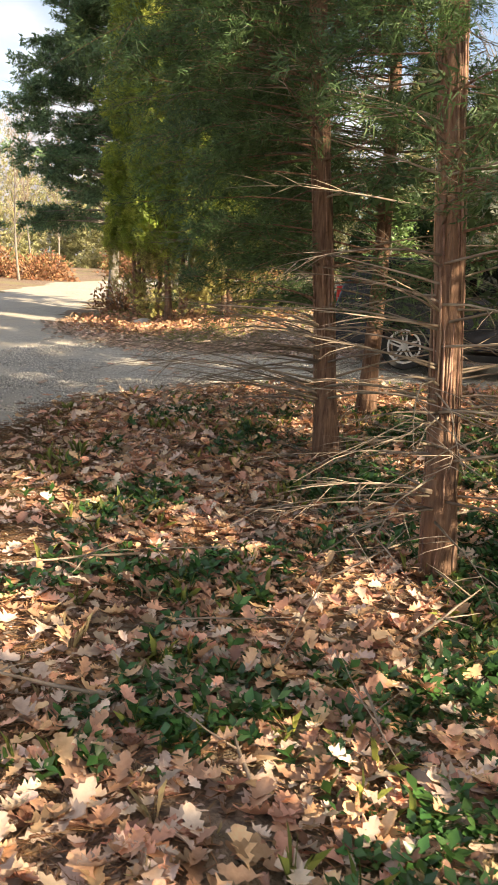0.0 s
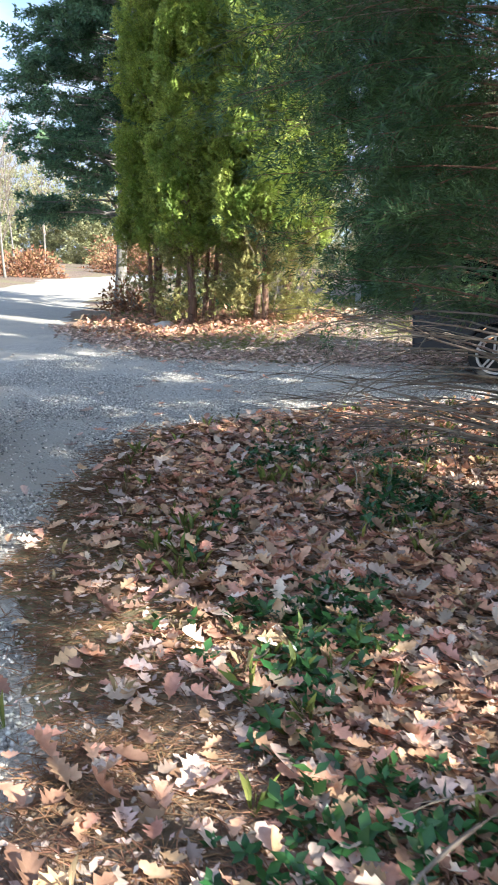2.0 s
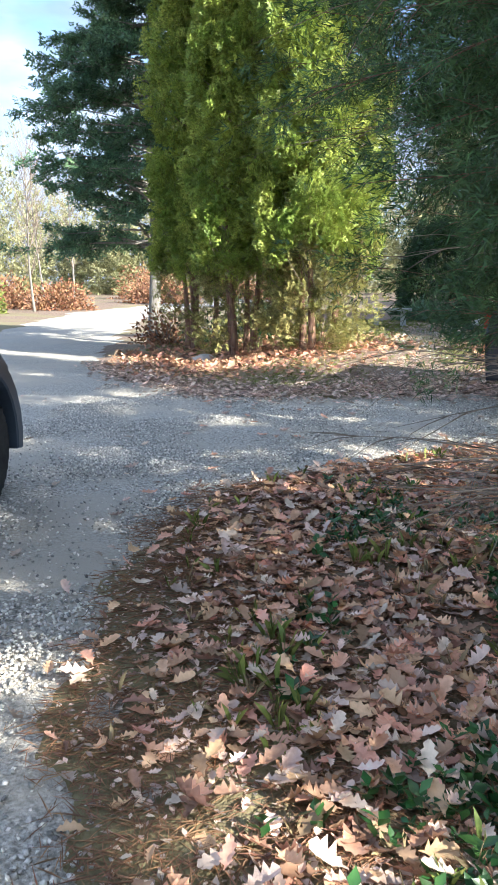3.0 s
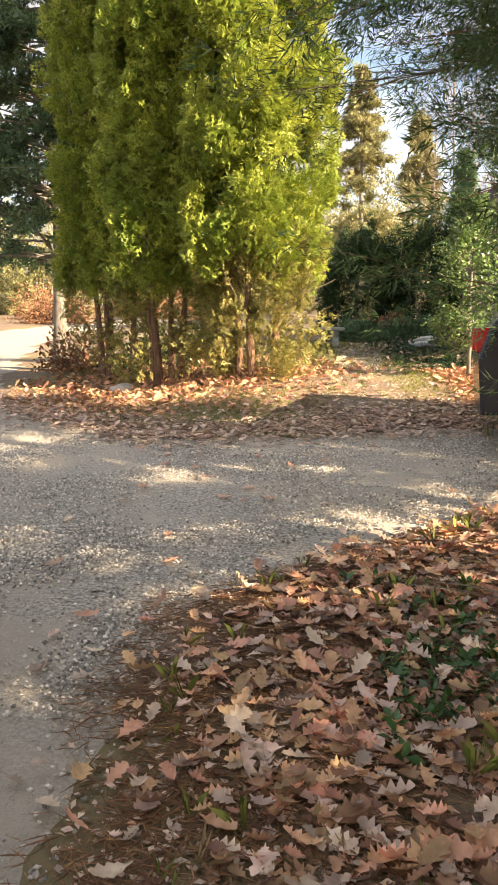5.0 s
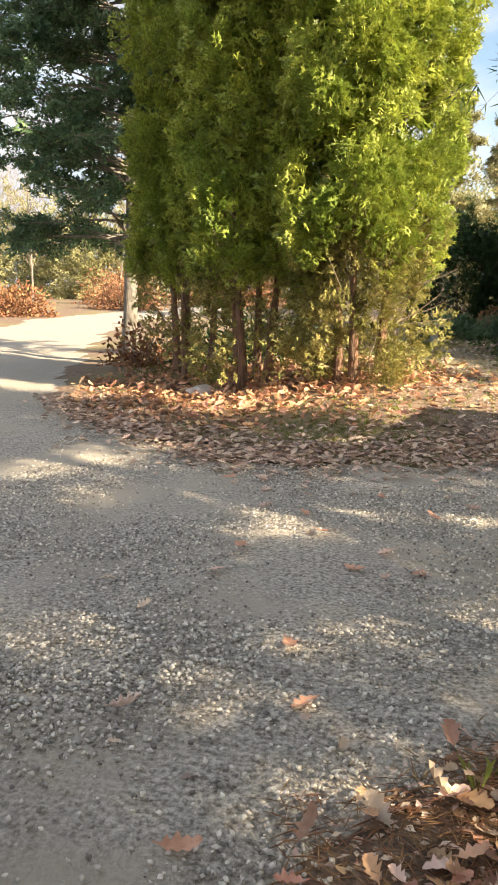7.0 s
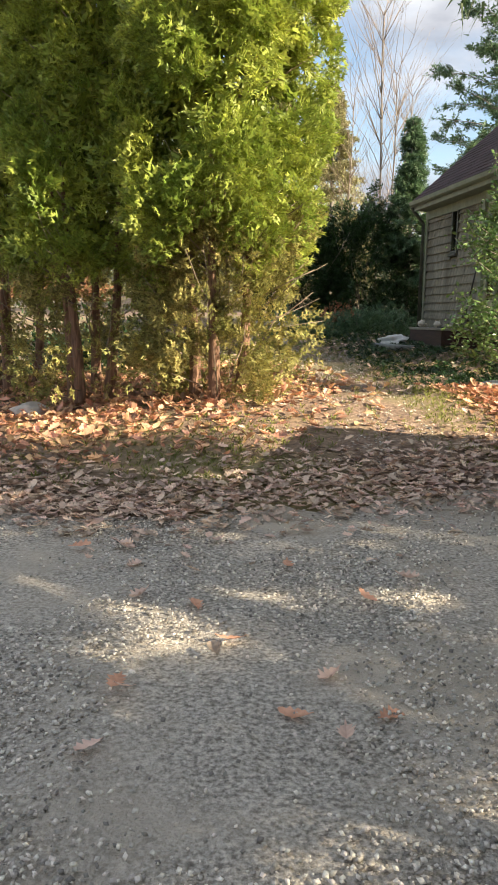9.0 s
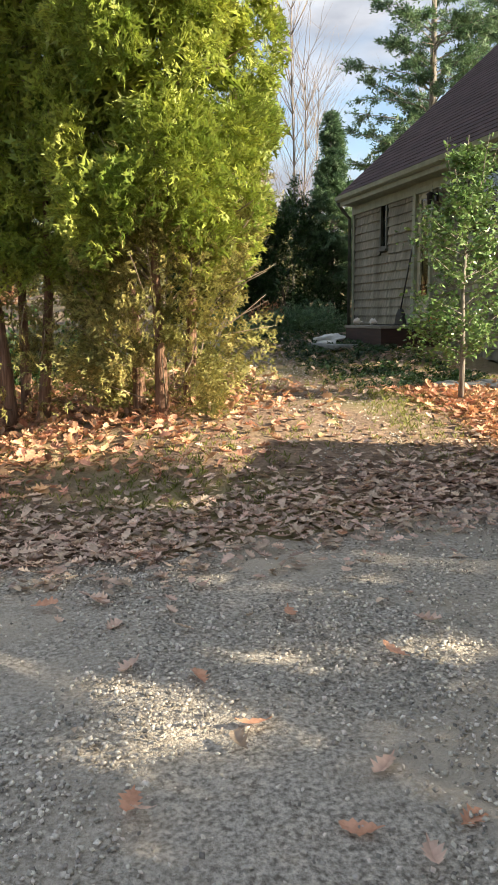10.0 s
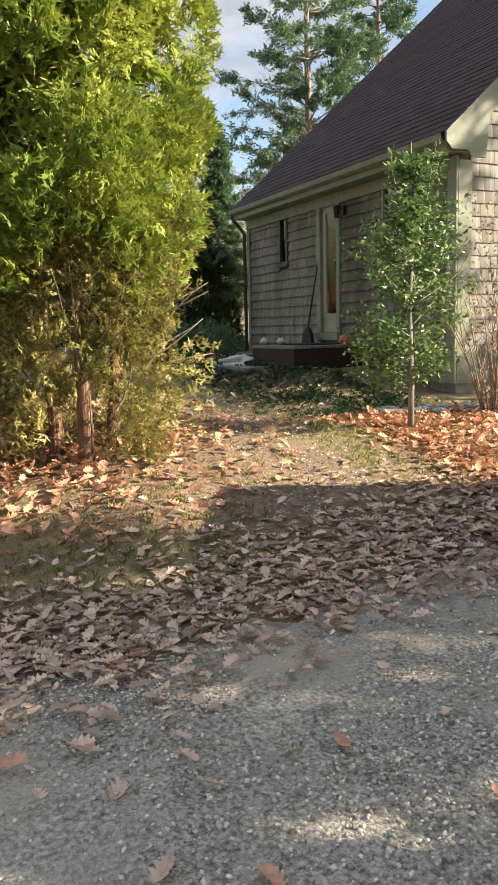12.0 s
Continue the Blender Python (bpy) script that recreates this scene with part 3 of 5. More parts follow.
def lump(rx, ry, rz, seed, rough=0.2, sub=3, flat=True):
    bm = bmesh.new()
    bmesh.ops.create_icosphere(bm, subdivisions=sub, radius=1)
    for v in bm.verts:
        k = 1 + rough * noise.noise(v.co * 1.6 + Vector((seed * 7.1, seed * 3.3, 0))) + 0.35 * rough * noise.noise(v.co * 5 + Vector((seed, 0, 0)))
        v.co = Vector((v.co.x * rx * k, v.co.y * ry * k, (max(v.co.z, -0.45) if flat else v.co.z) * rz * k))
    return bm


bag = part("crumpled_bag", lump(0.19, 0.30, 0.09, 3, 0.9), M_WHITE, None, "", True)
bag.matrix_basis = pose(1.22, 20.95, 1.70)
tagged(bag, "crumpled white plastic bag lying on the step", "bag")
pk = bmesh.new()
bmesh.ops.create_uvsphere(pk, u_segments=32, v_segments=14, radius=1)
for v in pk.verts:
    a = math.atan2(v.co.y, v.co.x)
    k = 1 - 0.07 * abs(math.cos(a * 4)) ** 6
    dip = 0.28 * math.exp(-((v.co.x ** 2 + v.co.y ** 2) / 0.06))
    v.co = Vector((v.co.x * 0.11 * k, v.co.y * 0.11 * k, (v.co.z - math.copysign(dip, v.co.z)) * 0.085))
pumpkin = thing("pumpkin", (2.45, 19.86, DK[4] + 0.068), "small orange pumpkin on the deck's corner", "pumpkin")
part("fruit", pk, M_PUMPKIN, pumpkin, "", True)
st = Tubes()
st.add([(0, 0, 0.05), (0.005, 0, 0.10), (0.02, 0.01, 0.13)], [0.018, 0.011, 0.013], 6)
st.obj("stem", M_TWIG, pumpkin)
mat_ob = part("doormat", boxes(((1.9, 20.05, DK[4] + 0.001), (2.5, 20.8, DK[4] + 0.018)), bevel=0.006), M_MAT)
tagged(mat_ob, "black doormat lying before the door", "doormat")
broom = thing("broom", (2.44, 20.93, DK[4]), "black broom leaning on the shingled wall", "broom")
bt = Tubes()
bt.add([(0, 0, 0.24), (0.26, 0.02, 1.55)], [0.013, 0.012], 8)
bt.obj("handle", M_BLACK, broom)
br = [(-0.16, 0.0), (0.16, 0.0), (0.10, 0.17), (0.03, 0.25), (-0.03, 0.25), (-0.10, 0.17)]
part("bristles", prism([(a, b) for a, b in br], -0.03, 0.03, "x"), M_BLACK, broom)


def conch(x, y, s, rz):
    t = Tubes()
    pts, rad = [], []
    for i in range(9):
        u = i / 8
        pts.append((s * (u - 0.5), 0.02 * math.sin(3 * u), s * 0.28))
        rad.append(s * (0.04 + 0.30 * math.sin(math.pi * min(1, u * 1.15)) ** 1.5 * (1 - 0.2 * (i % 2))))
    t.add(pts, rad, 8)
    for k in range(6):
        a = k * 1.05
        t.add([(s * 0.05, 0, s * 0.28), (s * 0.12 * math.cos(a), s * 0.42 * math.cos(a), s * 0.28 + s * 0.42 * abs(math.sin(a)))], [s * 0.12, s * 0.01], 5)
    ob = t.obj("conch_shell", M_SHELL)
    ob.matrix_basis = pose(x, y, DK[4], 0, 0, rz)
    return tagged(ob, "spiky pale conch shell on the deck", "shell", "shells on the deck")


on_deck = [deck, step, bag, pumpkin, mat_ob, broom, conch(1.72, 20.95, 0.2, 30), conch(1.95, 20.9, 0.18, 110)]
for i, (a, b, s) in enumerate([(1.7, 17.1, 0.22), (2.05, 17.25, 0.3), (2.3, 17.0, 0.25), (1.45, 17.25, 0.2), (2.6, 17.2, 0.28), (1.9, 16.95, 0.17)]):
    fs = part("flagstone", lump(s, s * 0.75, 0.06, i + 20, 0.35, 2), M_SLATE)
    fs.matrix_basis = pose(a, b, float(height(a, b)) + 0.03, 0, 0, i * 50)
    tagged(fs, "flat bluish fieldstone lying by the house", "stone", "stones by the house")

# the house, its deck and what stands there: slightly askew to the drive and set back
ASKEW = pose(HX, HY0, 0, 0, 0, -1.5) @ pose(-HX, -HY0, 0)
BACK = pose(-3.58, 10.05, 2.19) @ Matrix.Diagonal((1.08, 1.08, 1.08, 1)) @ pose(3.58, -10.05, -2.19)
for ob in (house, lamp):
    ob.matrix_basis = BACK @ ASKEW @ ob.matrix_basis
for ob in on_deck:
    ob.matrix_basis = BACK @ pose(0.16, 0.05, 0) @ ob.matrix_basis

# ---- trees ----


def limb(start, direction, length, droop, n=5):
    p, d = Vector(start), Vector(direction).normalized()
    out = [p.copy()]
    for i in range(n):
        d = (d + Vector((random.uniform(-0.13, 0.13), random.uniform(-0.13, 0.13), -droop + random.uniform(-0.08, 0.08)))).normalized()
        p = p + d * (length / n)
        out.append(p.copy())
    return out


def trunk_tube(t, h, r0, r1, lean=(0, 0), n=10, wig=0.05):
    pts, rad = [], []
    for i in range(13):
        u = i / 12
        pts.append((lean[0] * u + wig * math.sin(5 * u + lean[0] * 9), lean[1] * u + wig * math.sin(4 * u + 1), -0.15 + (h + 0.15) * u))
        rad.append(r0 + (r1 - r0) * u + (0.35 * r0 if i == 0 else 0))
    t.add(pts, rad, n)
    return pts


def conifer(name, at, h, r0, clear, reach, n_limbs, per_limb, leaf_mat, bark, label, category, template=SPRAY_CEDAR, size=0.16, dead=0.3, droop=0.06, top=0.15, lean=(0, 0), dead_below=0.0, sub=3, rise=0.15, near_side=1.0, thick=0.22, shag=False, bias=0.0, low=0):
    """A needle tree: trunk, limbs with side twigs, and sprays of foliage towards the limbs' ends."""
    tree = thing(name, (at[0], at[1], float(height(at[0], at[1]))), label, category)
    tr = Tubes()
    axis = [Vector(p) for p in trunk_tube(tr, h, r0, r0 * 0.15, lean)]
    trunk = tr.obj("trunk", bark, tree)
    if shag:
        strips = Tubes()
        for _ in range(170):
            z0, ln, a = random.uniform(-0.05, 4.2), random.uniform(0.2, 0.75), random.uniform(0, 6.28)
            pts = []
            for k in range(4):
                u = min(0.99, (z0 + ln * k / 3 + 0.15) / (h + 0.15))
                c = axis[int(u * 12)].lerp(axis[int(u * 12) + 1], u * 12 - int(u * 12))
                rr = r0 + (r0 * 0.15 - r0) * u + (0.001, 0.003, 0.004, 0.009)[k] + (0.3 * r0 * max(0.0, 1 - u * 12))
                aa = a + 0.06 * k * random.uniform(-1, 1)
                pts.append(c + Vector((math.cos(aa), math.sin(aa), 0)) * rr)
            w = random.uniform(0.003, 0.007)
            strips.add(pts, [w * 0.5, w, w, w * 0.3], 4)
        strips.obj("bark_fibre", M_BARKSTRIP, trunk, "peeling stringy bark")["kind"] = "stuff"
    br, dd = Tubes(), Tubes()
    pos, dirs = [], []
    for i in range(n_limbs):
        u = random.random() ** 0.85 if i >= low else random.random() * (dead_below - clear) / (h - clear)
        z = clear + (h - clear) * u
        a = random.uniform(2.0, 3.9) if random.random() < bias and z < 5.5 else random.uniform(0, 2 * math.pi)
        ln = reach * (1 - u * (1 - top)) * random.uniform(0.55, 1.1) * (near_side if math.cos(a) < -0.35 and z < 2.6 else 1.0)
        base = (lean[0] * z / h, lean[1] * z / h, z)
        pts = limb(base, (math.cos(a), math.sin(a), rise + random.uniform(-0.1, 0.25)), ln, droop)
        r = max(0.006, r0 * thick * (1 - u * 0.7))
        bare = random.random() < dead or z < dead_below
        (dd if bare else br).add(pts, [r, r * 0.8, r * 0.6, r * 0.4, r * 0.25, r * 0.1], 5)
        for k in range(sub):
            q = random.uniform(0.3, 0.95)
            i0 = min(4, int(q * 5))
            s = pts[i0].lerp(pts[i0 + 1], q * 5 - i0)
            d = (pts[i0 + 1] - pts[i0]).normalized()
            side = d.cross(Vector((0, 0, 1))) * random.choice((-1, 1))
            tw = limb(s, d * 0.7 + side * random.uniform(0.4, 1.0) + Vector((0, 0, random.uniform(-0.25, 0.25))), ln * random.uniform(0.18, 0.4), droop, 3)
            (dd if bare else br).add(tw, [r * 0.35, r * 0.28, r * 0.18, r * 0.06], 4)
            if not bare:
                for _ in range(per_limb // (sub + 1)):
                    f = random.uniform(0.1, 1.0) * 3
                    j = min(2, int(f))
                    p = tw[j].lerp(tw[j + 1], f - j)
                    pos.append(p + Vector((random.gauss(0, 0.05), random.gauss(0, 0.05), random.gauss(0, 0.04))))
                    dirs.append((tw[j + 1] - tw[j]).normalized() + Vector((random.gauss(0, 0.5), random.gauss(0, 0.5), random.gauss(0, 0.35))))
        if not bare:
            for _ in range(per_limb // (sub + 1)):
                f = random.uniform(0.35, 1.0) * 5
                j = min(4, int(f))
                p = pts[j].lerp(pts[j + 1], f - j)
                pos.append(p + Vector((random.gauss(0, 0.06), random.gauss(0, 0.06), random.gauss(0, 0.05))))
                dirs.append((pts[j + 1] - pts[j]).normalized() + Vector((random.gauss(0, 0.55), random.gauss(0, 0.55), random.gauss(0, 0.4))))
    if br.v:
        br.obj("branchwork", bark, tree)["kind"] = "stuff"
    if dd.v:
        dd.obj("dead_branchwork", M_TWIG, tree, "bare grey dead branches")["kind"] = "stuff"
    pos, dirs = np.array([tuple(p) for p in pos]), np.array([tuple(d) for d in dirs])
    scatter("crown", *template, pos, aim(dirs, size * rng.uniform(0.6, 1.35, len(pos))), leaf_mat, tree)
    return tree


def arborvitae(at, h, r, clear, count, label, trunks=3, size=0.2, dry=0.0):
    """A dense upright column of flat sprays in lobes, on several bare stems."""
    tree = thing("arborvitae", (at[0], at[1], float(height(at[0], at[1]))), label, "arborvitae", "arborvitae clump")
    for k in range(trunks):
        t = Tubes()
        a = k * 2.4 + at[0]
        pts = [((0.24 + 0.03 * math.sin(5 * u + a)) * math.cos(a) * (1 + 0.9 * u), (0.24 + 0.04 * math.sin(4 * u + k)) * math.sin(a) * (1 + 0.9 * u), -0.15 + u * h * 0.3) for u in (0, 0.1, 0.25, 0.5, 1)]
        t.add(pts, [0.085, 0.066, 0.056, 0.042, 0.014], 8)
        t.obj("trunk", M_BARK, tree)
    tw = Tubes()
    lobes = []
    for k in range(int(h * 26)):
        z = clear + (h - clear) * random.random() ** 0.95
        u = (z - clear) / (h - clear)
        rr = r * min(1, 0.80 + 1.0 * u) * (1 - 0.60 * u ** 2.6)
        a = random.uniform(0, 2 * math.pi)
        d = rr * random.uniform(0.62, 0.93)
        lobes.append((d * math.cos(a), d * math.sin(a), z, random.uniform(0.15, 0.36)))
        if k % 3 == 0:
            tw.add([(0.1 * math.cos(a), 0.1 * math.sin(a), z - 0.35), (d * 0.6 * math.cos(a), d * 0.6 * math.sin(a), z - 0.15), (d * math.cos(a), d * math.sin(a), z + 0.1)], [0.02, 0.012, 0.004], 4)
    for k in range(90 if dry > 0.1 else 36):
        a, z = random.uniform(0, 6.28), random.uniform(0.05, clear + 0.5)
        q = random.uniform(0.15, 0.55) * r
        e = limb((q * math.cos(a), q * math.sin(a), z), (math.cos(a), math.sin(a), random.uniform(0.1, 1.4)), r * random.uniform(0.4, 0.8), -0.05, 4)
        tw.add(e, [0.011, 0.009, 0.007, 0.005, 0.002], 4)
    tw.obj("branchwork", M_TWIG, tree)["kind"] = "stuff"
    lo = np.array(lobes)
    idx = rng.integers(0, len(lo), count)
    off = rng.normal(0, 1, (count, 3))
    off /= np.linalg.norm(off, axis=1, keepdims=True)
    out = lo[idx, :2] / (np.linalg.norm(lo[idx, :2], axis=1, keepdims=True) + 1e-6)
    side = np.sum(off[:, :2] * out, axis=1)
    off[:, :2] += out * np.where(side < 0, -1.6 * side, 0)[:, None]
    off *= (rng.uniform(0.72, 1.0, count) * lo[idx, 3])[:, None] * np.array((1, 1, 1.35))
    pos = lo[idx, :3] + off
    rad = pos[:, :2] / (np.linalg.norm(pos[:, :2], axis=1, keepdims=True) + 1e-6)
    dirs = np.concatenate((rad * 0.5 + off[:, :2] * 3.0 + rng.normal(0, 0.3, (count, 2)), off[:, 2:] * 2.0 + rng.normal(0.45, 0.4, (count, 1))), axis=1)
    scatter("crown", *SPRAY_ARB, pos, aim(dirs, size * rng.uniform(0.6, 1.3, count)), M_ARB, tree)
    n = 3200
    a, z, d = rng.uniform(0, 2 * np.pi, n), rng.uniform(clear + 0.2, h - 0.8, n), r * 0.62 * np.sqrt(rng.uniform(0, 1, n))
    d *= 1 - 0.6 * (z / h) ** 2.2
    scatter("inner_sprays", *SPRAY_ARB, np.stack((d * np.cos(a), d * np.sin(a), z), axis=1), turns(n, 1.0, 0.22, 0.3), M_ARB, tree)["kind"] = "stuff"
    if dry:
        n = int(count * dry)
        tufts = int(26 + 260 * dry)
        ta, tz = rng.uniform(0, 2 * np.pi, tufts), rng.uniform(0.1, clear + 0.45, tufts)
        td, ts = r * rng.uniform(0.35, 0.80, tufts), rng.uniform(0.07, 0.26, tufts)
        idx = rng.integers(0, tufts, n)
        off = rng.normal(0, 0.6, (n, 3)) * ts[idx, None] * np.array((1, 1, 1.5))
        pos = np.stack((td[idx] * np.cos(ta[idx]), td[idx] * np.sin(ta[idx]), tz[idx]), axis=1) + off
        pos[:, 2] = np.maximum(pos[:, 2], 0.03)
        a = ta[idx]
        dirs = np.stack((np.cos(a), np.sin(a), rng.normal(0.3, 0.6, n)), axis=1)
        scatter("lower_sprays", *SPRAY_ARB, pos, aim(dirs, 0.085 * rng.uniform(0.6, 1.3, n)), M_ARBDRY, tree, "thin yellowing sprays on bare stems")
    return tree


arborvitae((-1.93, 16.75), 9.0, 1.1, 1.45, 33000, "tall yellow-green arborvitae with a ragged yellowing skirt", 3, 0.115, 0.21)
arborvitae((-3.25, 17.5), 9.5, 1.05, 1.3, 24000, "tall green arborvitae with bare reddish stems", 4, 0.12, 0.07)
arborvitae((-4.25, 18.7), 9.0, 1.05, 1.3, 17000, "tall green arborvitae in the clump's shade", 4, 0.12, 0.07)

conifer("red_cedar", (0.63, 4.1), 9.5, 0.085, 0.3, 1.7, 270, 76, M_CEDAR, M_BARK, "red cedar with stringy reddish bark and dead lower twigs", "tree", SPRAY_NEEDLE, 0.12, 0.5, 0.06, dead_below=1.7, sub=7, thick=0.1, shag=True, lean=(-0.6, 0.0), low=40, near_side=0.6)
conifer("red_cedar", (0.02, 6.38), 8.0, 0.095, 0.5, 2.4, 320, 96, M_CEDAR, M_BARK, "red cedar with drooping dark green boughs", "tree", SPRAY_NEEDLE, 0.12, 0.25, 0.07, dead_below=1.15, sub=7, thick=0.11, near_side=0.66, shag=True, bias=0.35, top=0.35, lean=(-0.5, 0.0), low=22)
conifer("red_cedar", (0.45, 8.6), 7.6, 0.10, 1.25, 3.15, 290, 120, M_CEDAR, M_BARK, "red cedar with long boughs hanging over the bank", "tree", SPRAY_NEEDLE, 0.13, 0.03, 0.06, dead_below=1.3, sub=6, thick=0.12, near_side=0.62, bias=0.68, top=0.35)
conifer("cedar", (-5.75, 21.3), 12.0, 0.14, 1.9, 3.2, 360, 110, M_BLUE, M_GREYBARK, "tall bluish cedar beside the arborvitae clump", "tree", SPRAY_CEDAR, 0.175, 0.02, 0.05, top=0.35, rise=0.15, sub=4)
# several of these stand out of view, added to shade drive, bank and gable
for i, (x, y, hh) in enumerate([(3.5, 3.3, 10), (2.3, 6.4, 11), (4.4, 5.0, 12), (3.9, 7.8, 12), (5.6, 8.9, 12), (7.8, 7.6, 13), (6.6, 6.2, 12), (5.2, 1.6, 11), (10.5, 6.0, 13), (5.4, -0.8, 11), (7.2, -2.6, 12), (8.0, 1.4, 12), (4.0, -3.4, 11), (10.5, -1.0, 13), (3.0, 9.8, 8), (10.2, 13.2, 12)]):
    conifer("red_cedar", (x, y), hh, 0.12, 0.9, 2.1, 90, 26, M_CEDAR, M_BARK, "dark red cedar beside the drive, one of a stand partly added for shade", "tree", SPRAY_CEDAR, 0.23, 0.2, 0.06, dead_below=1.2, sub=3)
conifer("young_spruce", (4.4, 28.5), 5.2, 0.09, 0.4, 1.15, 170, 60, M_BLUE, M_GREYBARK, "narrow dark green young conifer behind the house", "tree", SPRAY_CEDAR, 0.12, 0.0, 0.03, top=0.04)
conifer("pine", (9.5, 33.0), 13.0, 0.2, 3.0, 3.2, 130, 70, M_BLUE, M_GREYBARK, "tall pine rising behind the roof", "tree", SPRAY_CEDAR, 0.21, 0.05, 0.02, top=0.35, rise=0.3)
conifer("pine", (13.5, 35.0), 14.0, 0.2, 3.0, 3.2, 130, 70, M_BLUE, M_GREYBARK, "tall pine rising behind the roof", "tree", SPRAY_CEDAR, 0.21, 0.05, 0.02, top=0.35, rise=0.3)
# far spruces share the foliage colour that carries the haze
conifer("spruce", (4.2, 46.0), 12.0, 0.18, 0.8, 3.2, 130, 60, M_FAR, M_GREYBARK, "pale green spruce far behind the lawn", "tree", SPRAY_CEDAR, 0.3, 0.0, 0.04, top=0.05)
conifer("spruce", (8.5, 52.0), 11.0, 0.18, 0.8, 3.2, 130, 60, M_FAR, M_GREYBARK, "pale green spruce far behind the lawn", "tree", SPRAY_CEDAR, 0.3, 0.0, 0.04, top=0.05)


def bush(name, at, rx, ry, h, count, size, mat, label, category, template=LEAF_BROAD, stems=14, hollow=0.55, group=""):
    b = tagged(thing(name, (at[0], at[1], float(height(at[0], at[1]))), label, category), group=group)
    t = Tubes()
    for k in range(stems):
        a = random.uniform(0, 6.28)
        e = limb((0.1 * math.cos(a), 0.1 * math.sin(a), -0.05), (math.cos(a) * rx, math.sin(a) * ry, h * random.uniform(0.7, 1.6)), h * random.uniform(0.6, 0.95), -0.03, 5)
        t.add(e, [0.02, 0.017, 0.013, 0.009, 0.006, 0.002], 5)
    t.obj("stemwork", M_GREYBARK, b)["kind"] = "stuff"
    d = rng.normal(size=(count, 3))
    d[:, 2] = np.abs(d[:, 2]) * 1.1 - 0.15
    d /= np.linalg.norm(d, axis=1, keepdims=True)
    k = rng.uniform(hollow, 1.0, count) * (1 + 0.16 * wob(d[:, 0] * 3 + at[0], d[:, 1] * 3 + d[:, 2] * 4, 1.3))
    pos = d * k[:, None] * np.array((rx, ry, h))
    pos[:, 2] = np.maximum(pos[:, 2], 0.03)
    scatter("foliage", *template, pos, aim(d + rng.normal(0, 0.6, d.shape), size * rng.uniform(0.6, 1.4, count)), mat, b)
    return b


bush("yew_bush", (3.5, 29.0), 1.5, 1.4, 3.3, 7000, 0.145, M_YEW, "big rounded dark yew beyond the lawn", "bush", SPRAY_CEDAR, hollow=0.75)
bush("yew_bush", (1.7, 29.3), 1.4, 1.4, 3.1, 7000, 0.145, M_YEW, "big rounded dark yew beyond the lawn", "bush", SPRAY_CEDAR, hollow=0.75)


def bare_tree(at, h, label, seed, r0=0.058):
    random.seed(seed)
    tree = thing("bare_tree", (at[0], at[1], float(height(at[0], at[1]))), label, "tree", "bare trees in the distance")
    t = Tubes()
    pts = trunk_tube(t, h * 0.75, r0, r0 * 0.3, (random.uniform(-0.6, 0.6), 0), 7, 0.1)
    t.obj("trunk", M_GREYBARK, tree)
    b = Tubes()
    for k in range(40):
        i = random.randint(3, 12)
        a = random.uniform(0, 6.28)
        e = limb(pts[i], (0.5 * math.cos(a), 0.5 * math.sin(a), 1.0), h * random.uniform(0.16, 0.34), -0.02, 5)
        b.add(e, [r0 * 0.28, r0 * 0.22, r0 * 0.17, r0 * 0.12, r0 * 0.08, r0 * 0.03], 4)
        for _ in range(5):
            j = random.randint(1, 4)
            b2 = limb(e[j], (math.cos(a + random.uniform(-2, 2)), math.sin(a + random.uniform(-2, 2)), 1.2), h * random.uniform(0.07, 0.16), 0, 3)
            b.add(b2, [r0 * 0.1, r0 * 0.08, r0 * 0.05, r0 * 0.02], 3)
    b.obj("twigwork", M_TWIG, tree)["kind"] = "stuff"
    return tree


for i, (x, y, hh) in enumerate([(6.6, 38, 14), (9.0, 43, 13), (7.6, 47, 12), (-15, 44, 10), (-12.5, 52, 11), (-18, 48, 11), (-9.5, 56, 10), (-7, 60, 11), (12, 50, 14), (-14, 36, 8), (16, 46, 13)]):
    bare_tree((x, y), hh, "leafless grey tree with fine twigs", 50 + i)
random.seed(11)
# distant brush and woods
for i, (x, y, rx, h, m, lab) in enumerate([(-13.6, 38, 1.6, 1.3, M_RUST, "rust-brown autumn brush beside the road"), (-16.5, 39, 1.6, 1.5, M_RUST, "rust-brown autumn brush beside the road"), (-11.0, 47, 2.2, 1.8, M_RUST, "rust-brown autumn brush beside the road"), (-15.6, 34.0, 1.2, 1.9, M_GRASS, "bright green bush beside the road"), (-8.0, 58, 2.4, 2.2, M_RUST, "rust-brown autumn brush beside the road"), (-5.0, 55, 2.2, 2.0, M_RUST, "rust-brown autumn brush beside the road"), (-13.2, 54, 2.4, 2.2, M_RUST, "rust-brown autumn brush beside the road")]):
    bush("roadside_bush", (x, y), rx, rx * 0.8, h, 2500, 0.16, m, lab, "bush", LEAF_BROAD, 10, 0.3)
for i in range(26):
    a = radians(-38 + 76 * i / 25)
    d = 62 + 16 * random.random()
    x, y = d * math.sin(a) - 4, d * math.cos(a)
    bush("far_tree", (x, y), random.uniform(3.5, 5), 3.5, random.uniform(7, 12), 1900, 0.5, M_FAR, "mixed woodland tree beyond the road, haze put into its pale colour", "tree", SPRAY_CEDAR, 8, 0.3, "woods")

